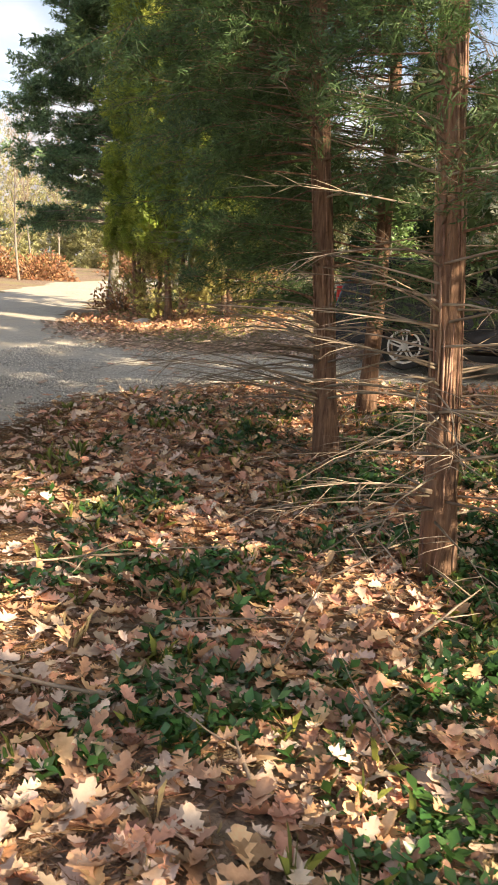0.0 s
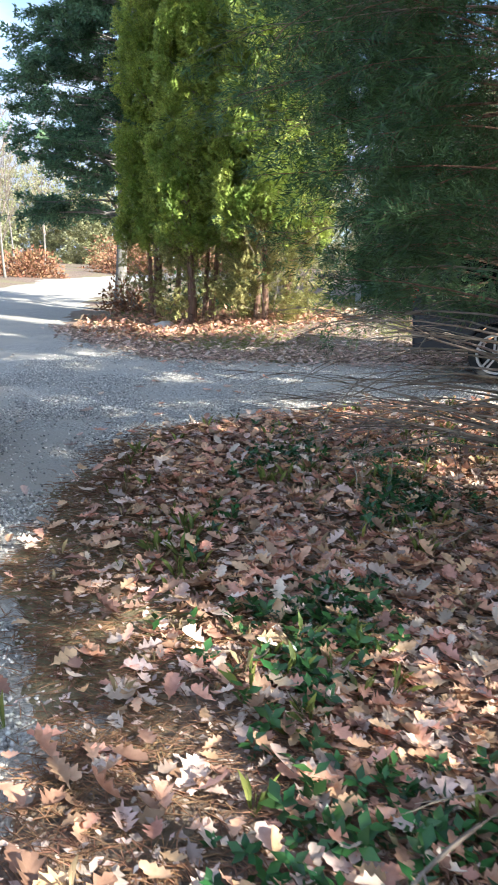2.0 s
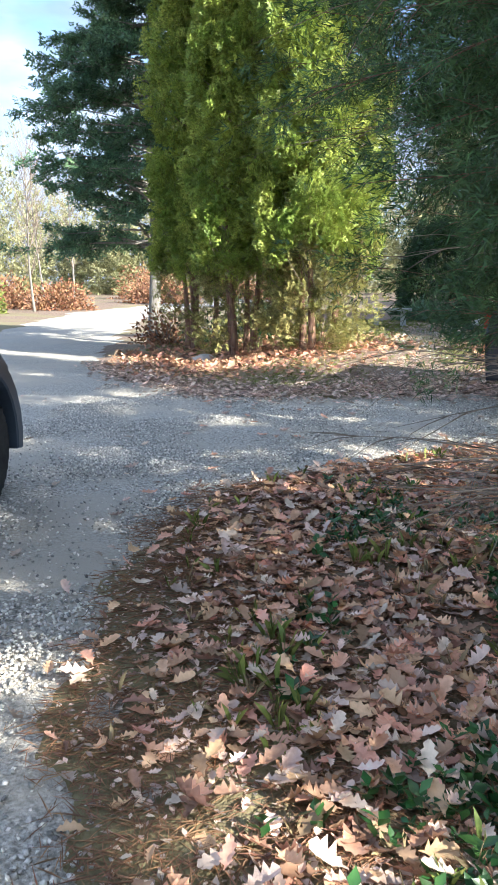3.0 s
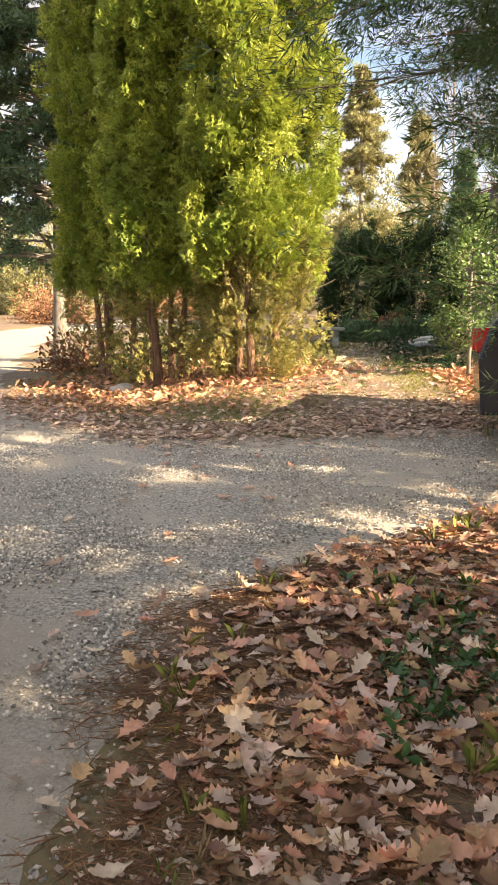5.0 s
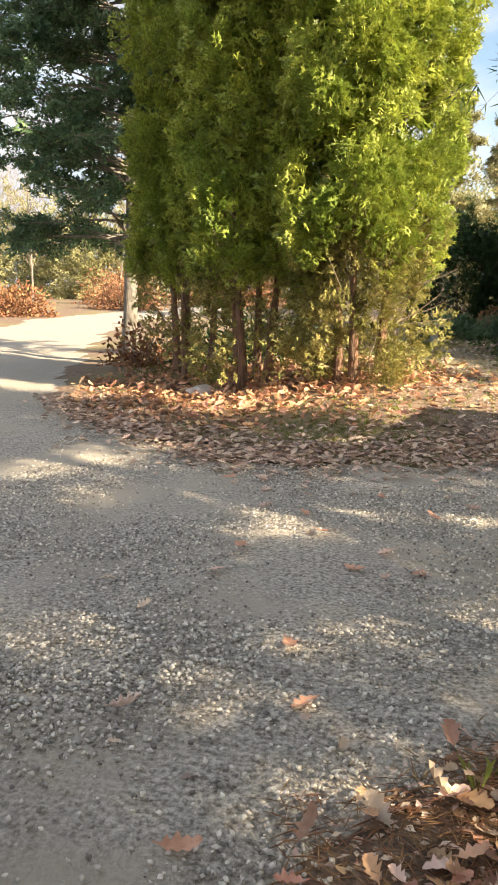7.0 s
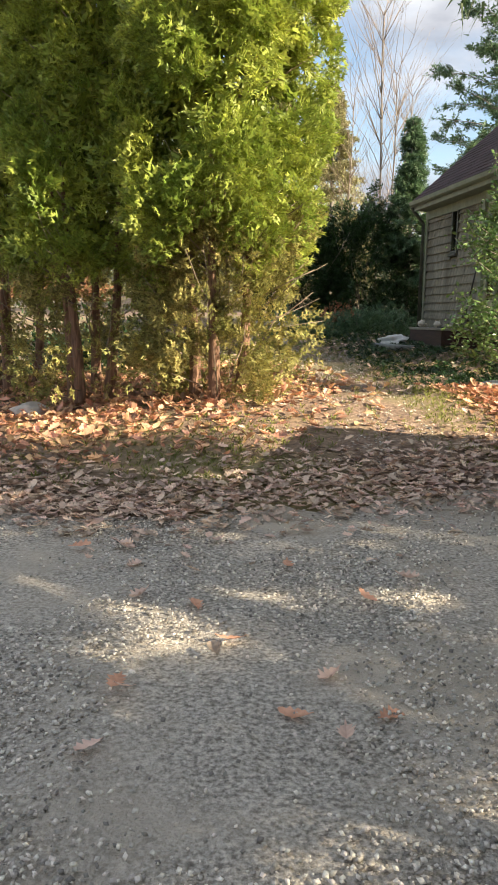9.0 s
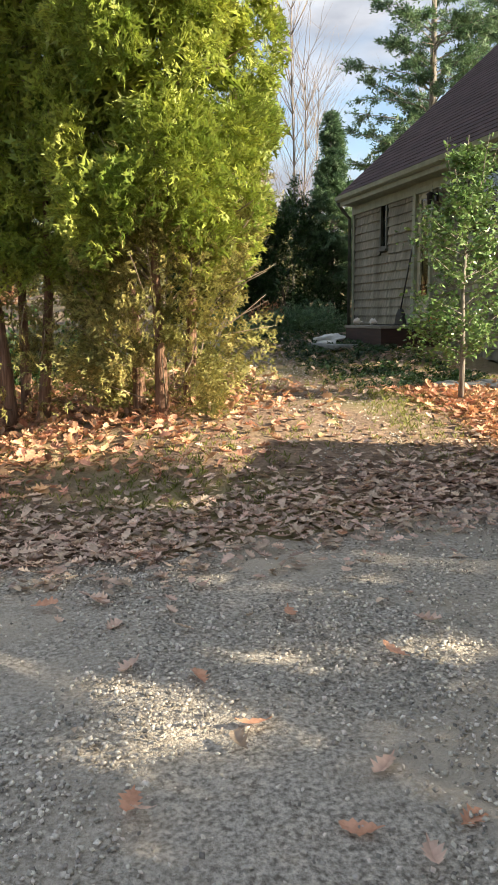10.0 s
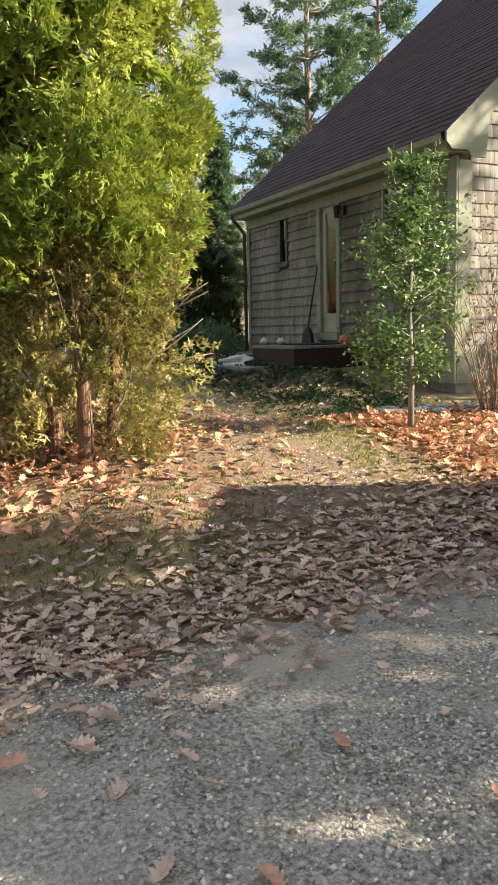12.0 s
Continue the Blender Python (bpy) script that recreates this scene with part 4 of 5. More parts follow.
# ---- holly, shrub, yucca, bench, rock ----
random.seed(21)
holly = thing("holly_sapling", (1.1, 16.36, float(height(1.1, 16.36))), "young holly with glossy green leaves on a thin stem", "sapling")
t = Tubes()
t.add([(0, 0, -0.1), (0.01, 0, 0.5), (-0.01, 0.01, 1.2), (0.02, 0, 1.9), (0.0, 0.01, 2.45), (0.0, 0.0, 2.68)], [0.034, 0.027, 0.022, 0.016, 0.009, 0.003], 8)
t.obj("trunk", M_GREYBARK, holly)
tw, hp, hd = Tubes(), [], []
for k in range(95):
    z = 0.38 + 2.1 * random.random()
    a = random.uniform(0, 6.28)
    ln = (0.68 if z < 0.75 else 0.78 if z < 1.45 else 0.75 * (2.75 - z) / 1.3) * random.uniform(0.5, 1.05)
    e = limb((0, 0, z), (math.cos(a), math.sin(a), 0.35), ln, -0.02, 4)
    tw.add(e, [0.008, 0.006, 0.005, 0.003, 0.001], 4)
    for _ in range(60):
        f = random.uniform(0.25, 1) * 4
        j = min(3, int(f))
        p = e[j].lerp(e[j + 1], f - j) + Vector((random.gauss(0, 0.05), random.gauss(0, 0.05), random.gauss(0, 0.05)))
        hp.append(tuple(p))
        hd.append((random.gauss(0, 1), random.gauss(0, 1), random.gauss(0.2, 0.6)))
for k in range(4):
    a = k * 1.7
    e = limb((0.1 * math.cos(a), 0.1 * math.sin(a), 1.9), (0.25 * math.cos(a), 0.25 * math.sin(a), 1), 0.75, -0.02, 4)
    tw.add(e, [0.009, 0.007, 0.005, 0.004, 0.002], 4)
    for _ in range(45):
        f = random.uniform(0.3, 1) * 4
        j = min(3, int(f))
        hp.append(tuple(e[j].lerp(e[j + 1], f - j) + Vector((random.gauss(0, 0.03), random.gauss(0, 0.03), 0))))
        hd.append((random.gauss(0, 1), random.gauss(0, 1), random.gauss(0.3, 0.6)))
tagged(tw.obj("twigwork", M_GREYBARK, holly), kind="stuff")
tagged(scatter("leaves", *LEAF_BROAD, np.array(hp), aim(np.array(hd), 0.06 * rng.uniform(0.7, 1.3, len(hp))), M_HOLLY, holly), kind="stuff")

shrub = thing("bare_shrub", (2.45, 16.75, float(height(2.45, 16.75))), "bare pale-twigged shrub against the gable wall", "shrub")
t = Tubes()
for k in range(26):
    a = random.uniform(0, 6.28)
    e = limb((0.06 * math.cos(a), 0.06 * math.sin(a), -0.05), (0.3 * math.cos(a), 0.3 * math.sin(a), 1), random.uniform(1.2, 2.3), 0.01, 5)
    t.add(e, [0.011, 0.009, 0.007, 0.005, 0.004, 0.002], 5)
    for _ in range(4):
        j = random.randint(1, 4)
        t.add(limb(e[j], (random.gauss(0, 0.6), random.gauss(0, 0.6), 1), 0.4, 0, 3), [0.005, 0.004, 0.003, 0.001], 4)
tagged(t.obj("stemwork", M_TWIG, shrub), kind="stuff")
n = 500
scatter("dry_leaves", *LEAF_BROAD, np.stack((rng.normal(0, 0.28, n), rng.normal(0, 0.28, n), rng.uniform(0.8, 2.3, n)), axis=1), turns(n, 1.0, 0.05, 0.4), M_STRAW, shrub)["kind"] = "stuff"

yucca = thing("yucca", (0.75, 26.6, float(height(0.75, 26.6))), "spiky blue-green yucca behind the bench", "yucca")
for k in range(48):
    a, el, ln = random.uniform(0, 6.28), random.uniform(0.25, 1.35), random.uniform(0.6, 0.95)
    d = Vector((math.cos(a) * math.cos(el), math.sin(a) * math.cos(el), math.sin(el)))
    s = Vector((-math.sin(a), math.cos(a), 0)) * 0.03
    pts = [d * ln * u + Vector((0, 0, -0.12 * u * u)) for u in (0, 0.4, 0.75, 1)]
    vv = [pts[0] - s, pts[0] + s, pts[1] - s, pts[1] + s, pts[2] - s * 0.7, pts[2] + s * 0.7, pts[3]]
    vv += [p - Vector((0, 0, 0.012)) for p in (pts[0], pts[1], pts[2])]
    mesh_from("blade", vv, [(0, 1, 3, 2), (2, 3, 5, 4), (4, 5, 6), (0, 2, 8, 7), (7, 8, 3, 1), (2, 4, 9, 8), (8, 9, 5, 3)], M_BLUE, yucca)
bush("rust_shrub", (2.0, 26.2), 0.5, 0.45, 0.75, 900, 0.08, M_RUST, "small rust-coloured shrub by the yews", "shrub")
bush("low_brush", (-3.4, 19.9), 1.6, 0.7, 1.1, 2600, 0.09, M_YEW, "dark low brush behind the arborvitae stems", "brush", hollow=0.2)
bush("low_brush", (-5.2, 20.2), 0.8, 0.6, 0.8, 1200, 0.09, M_RUST, "brown low brush at the cedar's foot", "brush", hollow=0.2)
for x, y, rx, h in [(2.0, 24.6, 0.8, 0.5), (0.9, 25.4, 0.9, 0.5), (2.9, 25.2, 0.7, 0.55), (3.2, 26.9, 0.8, 0.7)]:
    bush("grey_green_plant", (x, y), rx, 0.5, h, 900, 0.1, M_BLUE, "low grey-green plants edging the lawn", "plant", SPRAY_CEDAR, 6, 0.3)

bench = thing("garden_bench", (-0.28, 22.95, float(height(-0.28, 22.95))), "small grey stone bench on the lawn", "bench")
part("seat", boxes(((-0.5, -0.19, 0.36), (0.5, 0.19, 0.43)), bevel=0.015), M_BENCH, bench)
for sx in (-0.32, 0.32):
    part("leg", prism([(-0.15, -0.05), (0.15, -0.05), (0.12, 0.1), (0.09, 0.22), (0.13, 0.36), (-0.13, 0.36), (-0.09, 0.22), (-0.12, 0.1)], sx - 0.06, sx + 0.06, "x"), M_BENCH, bench)
rock = part("rock", lump(0.20, 0.13, 0.11, 9, 0.35), M_ROCK, None, "", True)
rock.matrix_basis = pose(-3.92, 17.2, float(height(-3.92, 17.2)) + 0.04, 0, 0, 12)
tagged(rock, "pale rounded rock among orange leaves", "rock")

# ---- vehicles ----


def ring(bm, r0, r1, x0, x1, n=36):
    """A ring about the x axis."""
    rows = []
    for r, x in ((r0, x0), (r1, x0), (r1, x1), (r0, x1)):
        rows.append([bm.verts.new((x, r * math.cos(2 * math.pi * k / n), r * math.sin(2 * math.pi * k / n))) for k in range(n)])
    for i in range(4):
        a, b = rows[i], rows[(i + 1) % 4]
        for k in range(n):
            q = (k + 1) % n
            bm.faces.new((a[k], a[q], b[q], b[k]))
    bmesh.ops.recalc_face_normals(bm, faces=bm.faces)
    return bm


def wheel(parent, at, r, width, rim_r, face, lugs):
    """A wheel whose axle lies along x; face is the side that carries the spokes."""
    wh = new("wheel")
    wh.parent = parent
    wh.matrix_basis = pose(*at)
    bm = bmesh.new()
    prof = [(rim_r, -width * 0.42), (r * 0.93, -width * 0.5), (r, -width * 0.36), (r, width * 0.36), (r * 0.93, width * 0.5), (rim_r, width * 0.42)]
    n = 40
    rows = [[bm.verts.new((x, rr * math.cos(2 * math.pi * k / n), rr * math.sin(2 * math.pi * k / n))) for k in range(n)] for rr, x in prof]
    for i in range(len(prof)):
        a, b = rows[i], rows[(i + 1) % len(prof)]
        for k in range(n):
            bm.faces.new((a[k], a[(k + 1) % n], b[(k + 1) % n], b[k]))
    if lugs:
        for k in range(34):
            w = 2 * math.pi * k / 34
            for s in (-1, 1):
                blk = bmesh.ops.create_cube(bm, size=1)["verts"]
                bmesh.ops.transform(bm, matrix=Matrix.Rotation(w + s * 0.045, 4, "X") @ Matrix.Translation((s * width * 0.26, 0, r)) @ Matrix.Diagonal((width * 0.36, 0.035, 0.03, 1)), verts=blk)
    bmesh.ops.recalc_face_normals(bm, faces=bm.faces)
    part("tyre", bm, M_RUBBER, wh)
    bm = ring(bmesh.new(), rim_r - 0.03, rim_r + 0.004, -width * 0.4, width * 0.4)
    part("rim", bm, M_ALLOY, wh)
    for k in range(5):
        bm = bmesh.new()
        for s in (-0.022, 0.022):
            blk = bmesh.ops.create_cube(bm, size=1)["verts"]
            bmesh.ops.transform(bm, matrix=Matrix.Rotation(2 * math.pi * k / 5, 4, "X") @ Matrix.Translation((face * width * 0.3, s * 1.2, rim_r * 0.5)) @ Matrix.Diagonal((0.03, 0.026, rim_r * 0.98, 1)), verts=blk)
        part("spoke", bm, M_ALLOY, wh)
    bm = ring(bmesh.new(), 0.004, 0.055, face * width * 0.22, face * width * 0.36, 18)
    part("hub", bm, M_ALLOY, wh)
    part("brake_disc", ring(bmesh.new(), 0.02, rim_r * 0.72, -0.01, 0.01, 24), M_BLACK, wh)
    return wh


def car_body(name, outline, cuts, width, mat, parent, arch_r):
    """A body of the outline (length, height) with wheel arches cut into its lower edge."""
    pts = []
    for a, b in outline:
        pts.append((a, b))
    low = []
    for cy, cz in cuts:
        for k in range(13):
            w = math.pi * (12 - k) / 12
            low.append((cy + arch_r * math.cos(w), max(cz - 0.08, cz + arch_r * math.sin(w))))
    bm = prism(pts + low, -width / 2, width / 2, "x")
    es = [e for e in bm.edges if abs(abs(e.verts[0].co.x) - width / 2) < 1e-4 and abs(e.verts[0].co.x - e.verts[1].co.x) < 1e-4]
    bmesh.ops.bevel(bm, geom=es, offset=0.035, segments=3, affect="EDGES", profile=0.6)
    return part(name, bm, mat, parent, "", False)


# off-road vehicle parked along the drive
jx, jy = -3.87, 8.05
jeep = thing("offroad_car", (jx - 1.06, 0, 0), "dark blue-grey off-road car parked on the gravel", "car")
jz = 0.40
jb = [(8.72, jz + 0.45), (8.75, jz + 0.95), (8.6, jz + 1.06), (7.1, jz + 1.12), (6.55, jz + 1.78), (4.5, jz + 1.82), (4.35, jz + 1.1), (4.32, jz + 0.42)]
car_body("body", jb, [(5.05, jz - 0.12 + 0.4), (8.05, jz + 0.4)], 1.62, M_BLUEGREY, jeep, 0.5)
for s in (-1, 1):
    for cy, cz in ((5.05, jz - 0.12 + 0.4), (8.05, jz + 0.40)):
        bm = bmesh.new()
        a0 = [(cy + r * math.cos(w), cz + 0.02 + r * 1.0 * math.sin(w)) for r in (0.53,) for w in [math.pi * (k - 0.6) / 13 for k in range(15)]]
        a1 = [(cy + r * math.cos(w), cz + 0.03 + r * 1.02 * math.sin(w)) for r in (0.64,) for w in [math.pi * (k - 0.6) / 13 for k in range(15)]]
        bm = prism(a0 + a1[::-1], s * 0.70, s * 0.93, "x")
        bmesh.ops.bevel(bm, geom=list(bm.edges), offset=0.012, segments=1, affect="EDGES")
        part("fender_flare", bm, M_BLUEGREY, jeep)
        wheel(jeep, (s * 0.79, cy, cz), 0.40, 0.26, 0.22, s, True)
    part("side_glass", boxes(((s * 0.80, 4.7, jz + 1.2), (s * 0.83, 6.5, jz + 1.68))), M_CARGLASS, jeep)
    part("side_mirror", boxes(((s * 0.85 - 0.07, 6.75, jz + 1.12), (s * 0.85 + 0.1, 6.87, jz + 1.32)), bevel=0.03), M_BLACK, jeep)
part("bumper", boxes(((-0.72, 8.72, jz + 0.36), (0.72, 8.9, jz + 0.56)), bevel=0.03), M_BLACK, jeep)

# dark car standing across the drive
rz0 = float(height(2.4, 13.2))
hatch = thing("hatchback", (0.30, 13.42, rz0), "dark hatchback with red tail lamps beyond the cedars", "car", rz=-105)
rb = [(4.25, 0.45), (4.3, 0.82), (4.1, 0.98), (3.1, 1.1), (2.4, 1.6), (0.45, 1.66), (0.1, 1.2), (0.0, 0.9), (0.04, 0.35)]
car_body("body", rb, [(1.1, 0.35), (3.45, 0.35)], 1.74, M_NAVY, hatch, 0.37)
for s in (-1, 1):
    for cy in (1.1, 3.45):
        wheel(hatch, (s * 0.78, cy, 0.35), 0.35, 0.2, 0.255, s, False)
    part("side_glass", prism([(0.55, 1.12), (2.95, 1.12), (2.38, 1.52), (0.6, 1.57)], s * 0.862, s * 0.878, "x"), M_CARGLASS, hatch)
    part("tail_lamp", boxes(((s * 0.62 - 0.16, -0.02, 0.95), (s * 0.62 + 0.16, 0.14, 1.2)), bevel=0.03), M_TAIL, hatch)
part("sill_trim", boxes(((-0.875, 1.4, 0.2), (0.875, 3.0, 0.3)), bevel=0.02), M_BLACK, hatch)

# ---- litter, plants and stones on the ground ----


def right_of_drive(x, y):
    return smooth(0.25, -0.15, drive_depth(x, y))


def litter(name, n, box_, density, mat, size, label, oak=True, tilt=0.35, up=0.02):
    p = ground_points(n, *box_, density)
    k = len(p) // 5
    for i in range(5):
        q = p[i * k:(i + 1) * k]
        m = turns(len(q), tilt, size, 0.45)
        q = lift(q, 0)
        q[:, 2] += rng.uniform(0.0, up, len(q)) + 0.012
        ob = scatter(name, *(OAKS[i] if oak else LEAF_BROAD), q, m, mat)
        tagged(ob, label, "leaf litter", kind="stuff")


def into_bank(x, y):
    """Metres from the gravel's edge into the bank."""
    return x - np.interp(y, LAWN_Y, LAWN_X)


def lawn(x, y):
    w = np.interp(y, (2.0, 4.0, 6.0), (1.0, 0.55, 0.0))
    strip = smooth(0.0, 0.65, into_bank(x, y) - 0.1 - 0.5 * w + 0.15 * wob(x, y, 3.0))
    return right_of_drive(x, y) * (y < 12) * np.clip(0.85 + 0.5 * wob(x, y, 2.6), 0.25, 1) * (0.16 + 0.84 * strip)


litter("leaf_litter", 32000, (-3.2, 3.0, 1.0, 11.5), lambda x, y: lawn(x, y) * 0.9, M_OAK, 0.098, "brown curled oak leaves covering the bank", tilt=0.26, up=0.04)
litter("pale_leaf_litter", 22000, (-3.4, 3.0, 1.0, 11.5), lambda x, y: lawn(x, y) * 0.6 + 0.03 * smooth(0.6, 0.0, drive_depth(x, y)), M_OAKPALE, 0.096, "pale tan oak leaves on the bank", tilt=0.26, up=0.04)
far_band = lambda x, y: np.exp(-((drive_depth(x, y) + 0.3) / 0.6) ** 2) * (y > 11.9)
litter("leaf_litter", 40000, (-7.0, 3.0, 11.9, 17.0), lambda x, y: far_band(x, y) * 0.85, M_OAKPALE, 0.085, "flat brown leaves along the gravel's edge", tilt=0.2, up=0.02)
bed = lambda x, y: np.clip(1.25 - np.hypot((x + 3.1) / 2.6, (y - 17.3) / 2.3), 0, 1) * (drive_depth(x, y) < -0.2)
litter("orange_leaf_litter", 12000, (-6.5, 0.2, 14.8, 20.5), lambda x, y: bed(x, y), M_OAK, 0.11, "orange-brown leaves under the arborvitae", tilt=0.4, up=0.05)
litter("orange_leaf_litter", 6000, (0.2, 3.2, 14.8, 17.3), lambda x, y: 0.75 * smooth(0.4, 1.1, x) * (drive_depth(x, y) < -0.1), M_OAK, 0.10, "orange leaves round the holly", tilt=0.35, up=0.03)
litter("leaf_litter", 5000, (-1.6, 2.6, 15.0, 24.0), lambda x, y: (0.12 + 0.2 * wob(x, y, 1.9)) + 0.35 * smooth(17.5, 18.5, y) * smooth(0.3, 0.8, x), M_OAKPALE, 0.085, "scattered leaves on the mossy path", tilt=0.25)
litter("leaf_litter", 3500, (-8.5, 1.0, 2.0, 15.0), lambda x, y: 0.03 + 0.10 * smooth(0.9, 0.1, drive_depth(x, y)), M_OAKPALE, 0.09, "a few tan leaves blown over the gravel", tilt=0.2, up=0.0)

litter("leaf_crumbs", 30000, (-3.3, 1.5, 1.0, 10.5), lambda x, y: smooth(0.2, -0.1, drive_depth(x, y)) * (0.35 + 0.65 * smooth(1.2, 0.3, into_bank(x, y))), M_OAKPALE, 0.034, "broken brown leaf crumbs on the bank", oak=False, tilt=0.3, up=0.01)

# single leaves on open gravel
LOOSE = [mesh_from("fallen_leaf", [tuple(0.14 * c for c in v) for v in OAKS[i][0]], OAKS[i][1], (M_OAK, M_OAKPALE)[i % 2]) for i in range(3)]
for i, (x, y) in enumerate([(-2.7, 13.4), (-2.97, 12.5), (-2.63, 11.9), (-2.45, 11.56), (-2.1, 11.25), (-1.34, 13.65), (-1.72, 11.9), (-2.85, 12.2), (-2.07, 10.86), (-2.3, 10.9), (-2.2, 10.83), (-3.0, 11.3), (-2.75, 10.0), (-3.4, 9.3), (-2.6, 9.5), (-3.1, 8.6), (-2.9, 12.8), (-3.3, 12.9), (-2.05, 12.6), (-1.5, 12.3)]):
    ob = LOOSE[i] if i < 3 else new("fallen_leaf", LOOSE[i % 3].data)
    ob.matrix_basis = pose(x, y, float(height(x, y)) + 0.008, random.uniform(-14, 14), random.uniform(-14, 14), random.uniform(0, 360))
    tagged(ob, "single dry brown leaf lying on gravel", "leaf", "leaves on the gravel")

# dry needles, grass and ground cover
p = ground_points(170000, -3.3, 0.6, 0.8, 10.5, lambda x, y: smooth(0.25, -0.1, drive_depth(x, y)) * (0.25 + 0.75 * smooth(1.5, 0.7, into_bank(x, y))) * (0.6 + 0.5 * wob(x, y, 3.3)))
ob = scatter("pine_needles", [(-0.5, 0, 0), (0, 0.018, 0.03), (0.5, 0.03, 0), (0, -0.018, 0.03)], [(0, 1, 2), (0, 2, 3)], lift(p, 0.02), turns(len(p), 0.12, 0.10, 0.4), M_NEEDLE)
tagged(ob, "dry rust-coloured pine needles", "needles", kind="stuff")
rosette_v, rosette_f = [], []
for k in range(7):
    a, e = k * 0.898, (0.25, 0.7, 0.45)[k % 3]
    m = Matrix.Translation((0, 0, 0.09 * k)) @ Matrix.Rotation(a * 2.7, 4, "Z") @ Matrix.Rotation(-e, 4, "Y")
    b = len(rosette_v)
    rosette_v += [tuple(m @ (Vector(v) * 0.62)) for v in LEAF_BROAD[0]]
    rosette_f += [tuple(b + q for q in f) for f in LEAF_BROAD[1]]


def cover(x, y):
    return (0.5 + 0.4 * smooth(-0.4, 0.8, x)) * np.clip(0.1 + 0.35 * smooth(-0.4, 0.8, x) + 1.3 * wob(x + 3, y, 1.9), 0, 1) * smooth(-1.9, -0.7, x + 0.12 * (y - 3)) * smooth(10.0, 7.5, y)


p = ground_points(20000, -1.9, 2.6, 1.2, 9.0, cover)
tagged(scatter("ground_cover", rosette_v, rosette_f, lift(p, 0.02), turns(len(p), 0.35, 0.085, 0.45), M_VINCA), "glossy dark green ground cover between leaves", "ground cover", kind="stuff")
p = ground_points(6000, 0.1, 2.4, 17.2, 25.0, lambda x, y: smooth(0.0, 0.9, x - 0.1 * (y - 17)) * (0.5 + 0.5 * wob(x, y, 2.4)))
tagged(scatter("ivy_patch", rosette_v, rosette_f, lift(p, 0.01), turns(len(p), 0.35, 0.075, 0.4), M_YEW), "dark ivy patch beside the deck", "ground cover", kind="stuff")
tuft_v, tuft_f = [], []
for k in range(9):
    a, ln, sp = k * 0.7 + (k % 3), (0.7, 1.0, 0.85)[k % 3], (0.25, 0.5, 0.38)[k % 3]
    d = Vector((math.cos(a), math.sin(a), 0))
    s = Vector((-d.y, d.x, 0)) * 0.014
    b = len(tuft_v)
    tuft_v += [tuple(d * 0.05 - s), tuple(d * 0.05 + s), tuple(d * (0.05 + sp * 0.4) + Vector((0, 0, ln * 0.62))), tuple(d * sp + Vector((0, 0, ln * 0.8)))]
    tuft_f += [(b, b + 1, b + 2), (b + 1, b + 3, b + 2)]
p = ground_points(5000, -2.6, 3.0, 1.2, 11.0, lambda x, y: right_of_drive(x, y) * np.clip(0.1 + wob(x, y + 5, 2.1), 0, 1) * 0.6)
tagged(scatter("grass_tufts", tuft_v, tuft_f, p, turns(len(p), 0.25, 0.12, 0.5), M_GRASS), "thin green grass blades among leaves", "grass", kind="stuff")
p = ground_points(3500, -2.6, 3.0, 1.2, 11.5, lambda x, y: right_of_drive(x, y) * np.clip(0.05 + wob(x + 9, y, 2.3), 0, 1) * 0.6)
tagged(scatter("dry_grass", tuft_v, tuft_f, p, turns(len(p), 0.35, 0.10, 0.5), M_STRAW), "straw-coloured dry grass", "grass", kind="stuff")


def trodden(x, y):
    """The worn path from the drive towards the deck."""
    mid = np.interp(y, (14.0, 15.6, 16.1, 18.0, 21.0, 23.0), (-0.7, -0.4, -0.35, -0.2, 0.28, 0.4))
    return smooth(0.65, 0.25, np.abs(x - mid) + 0.12 * wob(x, y, 4.0)) * (y > 14.0) * (y < 22.5)


p = ground_points(30000, -5.5, 2.6, 14.2, 26.0, lambda x, y: (drive_depth(x, y) < -0.35) * np.clip(0.5 + 0.6 * wob(x, y + 2, 1.2), 0.05, 1) * (1 - 0.8 * trodden(x, y)) * (1 - 0.7 * bed(x, y)))
tagged(scatter("lawn_grass", tuft_v, tuft_f, p, turns(len(p), 0.3, 0.05, 0.45), M_GRASS), "short mossy yellow-green grass", "grass", kind="stuff")
# pebbles
octa = ([(1, 0, 0), (-0.9, 0.1, 0), (0.1, 0.8, 0), (0, -0.75, 0.05), (0.1, 0.05, 0.5), (0, 0, -0.5)], [(0, 2, 4), (2, 1, 4), (1, 3, 4), (3, 0, 4), (2, 0, 5), (1, 2, 5), (3, 1, 5), (0, 3, 5)])
stony = lambda x, y: smooth(-0.1, 0.25, drive_depth(x, y)) * np.clip(0.5 + 1.1 * wob(x + 1, y, 1.5), 0.1, 1)
p = ground_points(95000, -4.6, 0.4, 3.4, 10.2, stony)
tagged(scatter("gravel_stones", *octa, p, turns(len(p), 0.5, 0.0105, 0.75), M_STONE), "loose grey and white gravel", "gravel", kind="stuff")
p = ground_points(55000, -5.0, 2.0, 10.2, 14.5, stony)
tagged(scatter("gravel_stones", *octa, p, turns(len(p), 0.5, 0.0095, 0.7), M_STONE), "loose grey and white gravel", "gravel", kind="stuff")

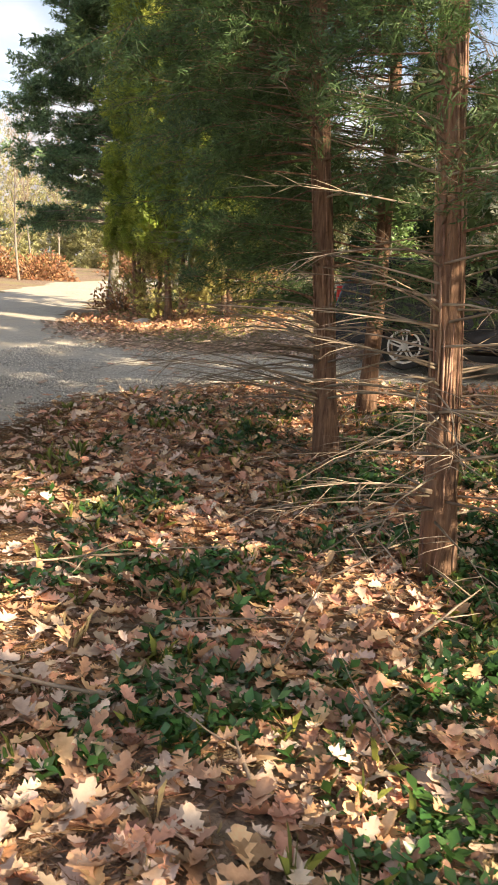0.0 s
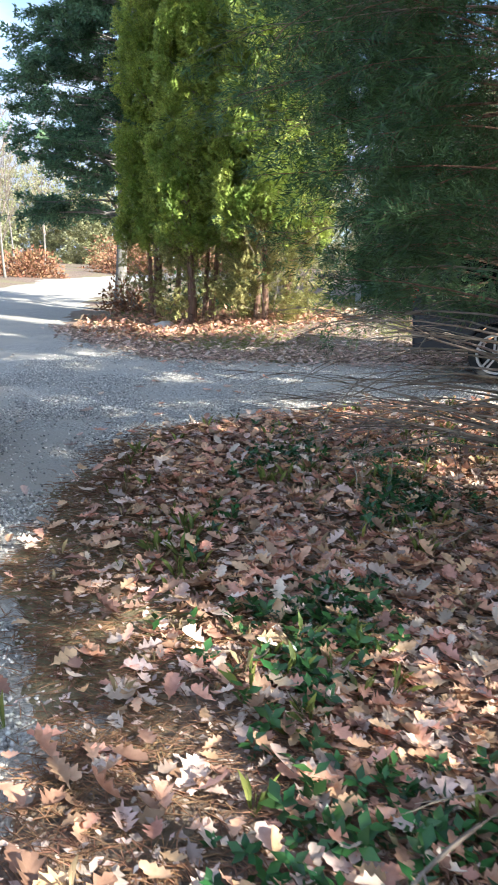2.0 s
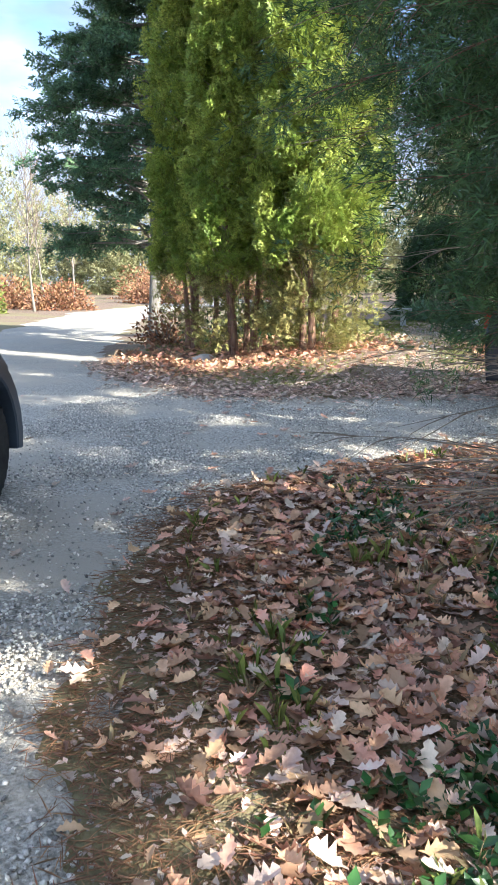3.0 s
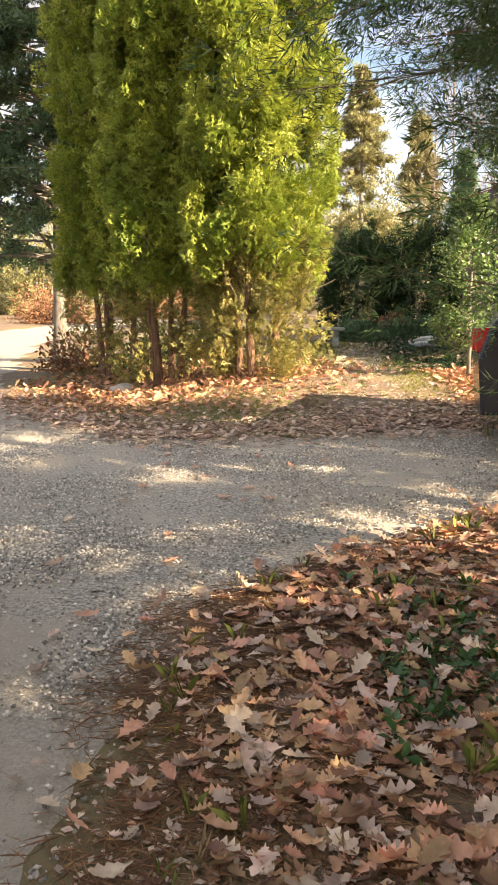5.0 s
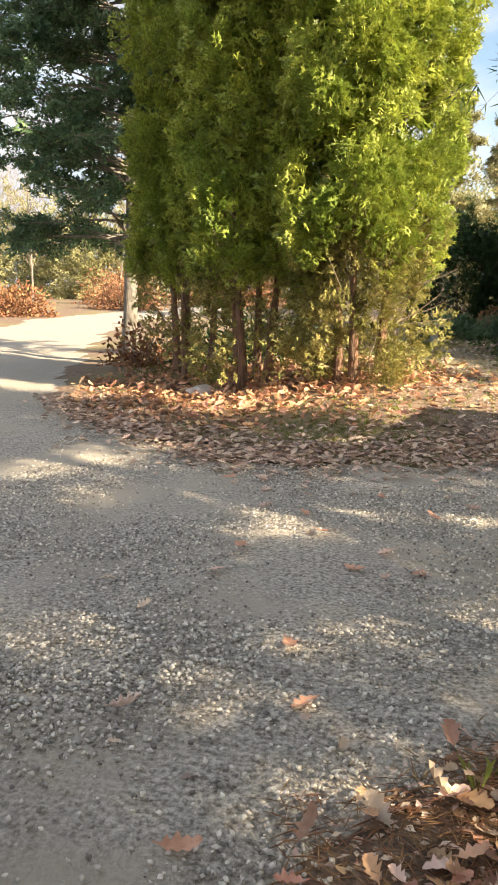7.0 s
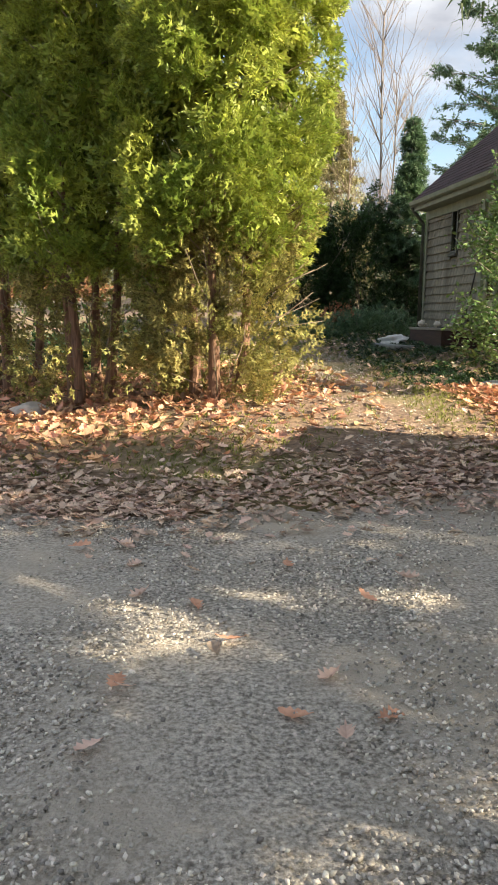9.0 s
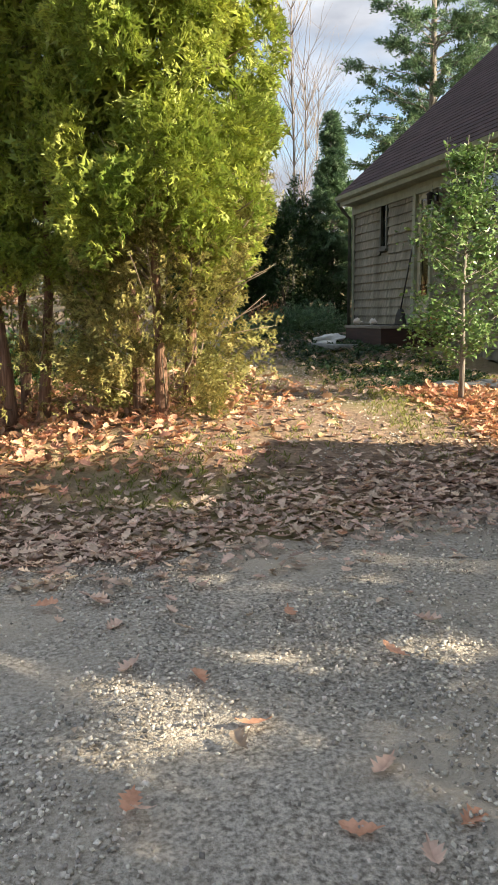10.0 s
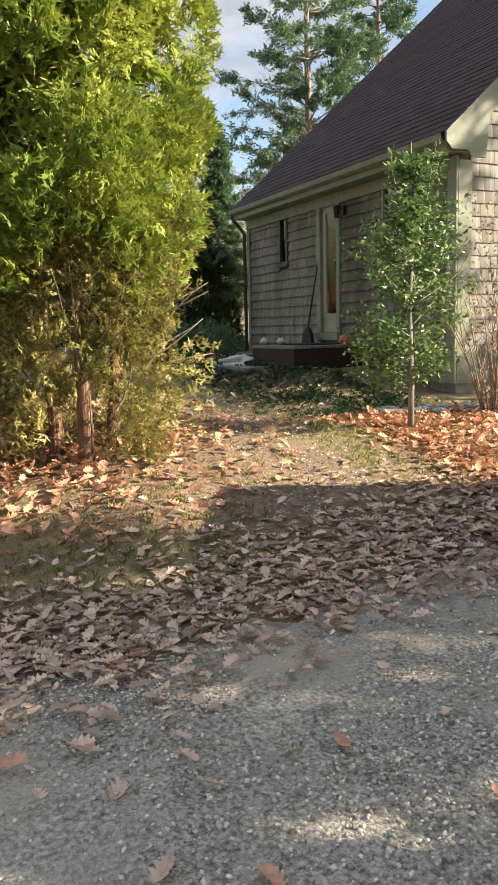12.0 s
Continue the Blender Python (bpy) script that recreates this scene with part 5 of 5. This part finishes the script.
p = ground_points(16000, -1.6, 1.2, 14.3, 22.5, lambda x, y: 0.85 * trodden(x, y))
tagged(scatter("path_stones", *octa, p, turns(len(p), 0.5, 0.009, 0.6), M_STONE), "pale small stones on the worn path", "gravel", kind="stuff")

# fallen sticks on the bank
random.seed(33)
for k in range(46):
    x, y = random.uniform(-0.9, 2.2), random.uniform(2.2, 7.5)
    a = random.uniform(0, 6.28)
    z = float(height(x, y)) + random.uniform(0.03, 0.22)
    e = limb((x, y, z), (math.cos(a), math.sin(a), random.uniform(-0.05, 0.25)), random.uniform(0.5, 1.3), 0.015, 5)
    r = random.uniform(0.003, 0.008)
    t = Tubes()
    t.add(e, [r, r, r * 0.8, r * 0.7, r * 0.5, r * 0.2], 5)
    for _ in range(3):
        j = random.randint(1, 4)
        t.add(limb(e[j], (random.gauss(0, 1), random.gauss(0, 1), random.gauss(0.1, 0.3)), random.uniform(0.15, 0.4), 0.02, 3), [r * 0.6, r * 0.5, r * 0.3, r * 0.1], 4)
    tagged(t.obj("fallen_stick", M_TWIG), "pale dead forked stick among the leaves", "stick", "sticks on the bank")

# ---- shingles ----
shr = random.Random(5)
shv, shf = [], []


def wedge(v, f, o, u, up, out, wd, ht, thick):
    """A shingle: thick at the lower edge, thin at the top."""
    b = len(v)
    for du, dz, do in ((0, 0, 0), (wd, 0, 0), (wd, ht, 0), (0, ht, 0), (0, 0, thick), (wd, 0, thick), (wd, ht, 0.004), (0, ht, 0.004)):
        v.append(tuple(Vector(o) + Vector(u) * du + Vector(up) * dz + Vector(out) * do))
    f += [(b, b + 3, b + 2, b + 1), (b + 4, b + 5, b + 6, b + 7), (b, b + 1, b + 5, b + 4), (b + 1, b + 2, b + 6, b + 5), (b + 2, b + 3, b + 7, b + 6), (b + 3, b, b + 4, b + 7)]


course = 0.15
zz = HZ - 0.02
while zz < EAVE_Z - 0.38:
    y = HY0 + 0.135
    while y < HY1 - 0.08:
        wd = min(shr.uniform(0.09, 0.22), HY1 - 0.075 - y)
        mid = y + wd / 2
        hole = any(a - 0.01 < y + wd and y < b + 0.01 and lo - 0.06 < zz + course * 0.7 and zz < hi for a, b, lo, hi in (DOOR, WIN, WIN2))
        if hole:
            for a, b, lo, hi in (DOOR, WIN, WIN2):
                if y < a - 0.03 and y + wd > a - 0.01 and lo - 0.06 < zz + course * 0.7 and zz < hi:
                    wd, hole = a - 0.004 - y, False
        if not hole and wd > 0.02:
            wedge(shv, shf, (HX + 0.019, y, zz + shr.uniform(-0.004, 0.004)), (0, 1, 0), (0, 0, 1), (-1, 0, 0), wd - 0.0015, course + 0.03, shr.uniform(0.034, 0.044))
            y += wd
        else:
            y += 0.04
    zz += course
tagged(mesh_from("front_shingles", shv, shf, M_SHINGLE_J, house, "weathered tan-grey cedar shingles"), kind="stuff")
widths = (0.10, 0.13, 0.16, 0.19)
SH = []
for wd in widths:
    v, f = [], []
    wedge(v, f, (0, 0, 0), (1, 0, 0), (0, 0, 1), (0, -1, 0), wd - 0.004, course + 0.03, 0.021)
    me = bpy.data.meshes.new("shingle")
    me.from_pydata(v, [], f)
    me.materials.append(M_SHINGLE)
    SH.append(me)
rest_v, rest_f, count = [], [], 0
zz = HZ - 0.02
while zz < RIDGE_Z - 0.5:
    x = HX + 0.195
    while x < BACK_X - 0.1:
        k = shr.randrange(4)
        wd = widths[k]
        if zz + course < gable_top(x) - 0.02 and zz + course < gable_top(x + wd) - 0.02:
            if x < HX + 1.35 and count < 300:
                ob = new("shingle", SH[k])
                ob.parent = house
                ob.matrix_basis = pose(x, HY0 + 0.019, zz + shr.uniform(-0.004, 0.004))
                count += 1
            else:
                wedge(rest_v, rest_f, (x, HY0 + 0.019, zz), (1, 0, 0), (0, 0, 1), (0, -1, 0), wd - 0.004, course + 0.03, 0.021)
        x += wd
    zz += course
tagged(mesh_from("gable_shingles", rest_v, rest_f, M_SHINGLE, house), kind="stuff")
rv, rf = [], []
slope = Vector((1, 0, PITCH)).normalized()
outn = Vector((-PITCH, 0, 1)).normalized()
L = (RIDGE_X - EAVE_X) / slope.x
s = 0.0
i = 0
while s < L - 0.1:
    y = RY0 - 0.03 - (i % 3) * 0.1
    while y < RY1:
        a, b = max(y, RY0 - 0.03), min(y + 0.30, RY1 + 0.02)
        if b - a > 0.02:
            o = Vector((EAVE_X, 0, EAVE_Z)) + slope * (s - 0.02) + outn * 0.001
            wedge(rv, rf, (o.x, a, o.z), (0, 1, 0), slope, outn, b - a - 0.004, 0.165, 0.010 + shr.uniform(0, 0.004))
        y += 0.30
    s += 0.14
    i += 1
tagged(mesh_from("roof_shingles", rv, rf, M_ROOF, roof, "rows of dark brown asphalt tabs"), kind="stuff")
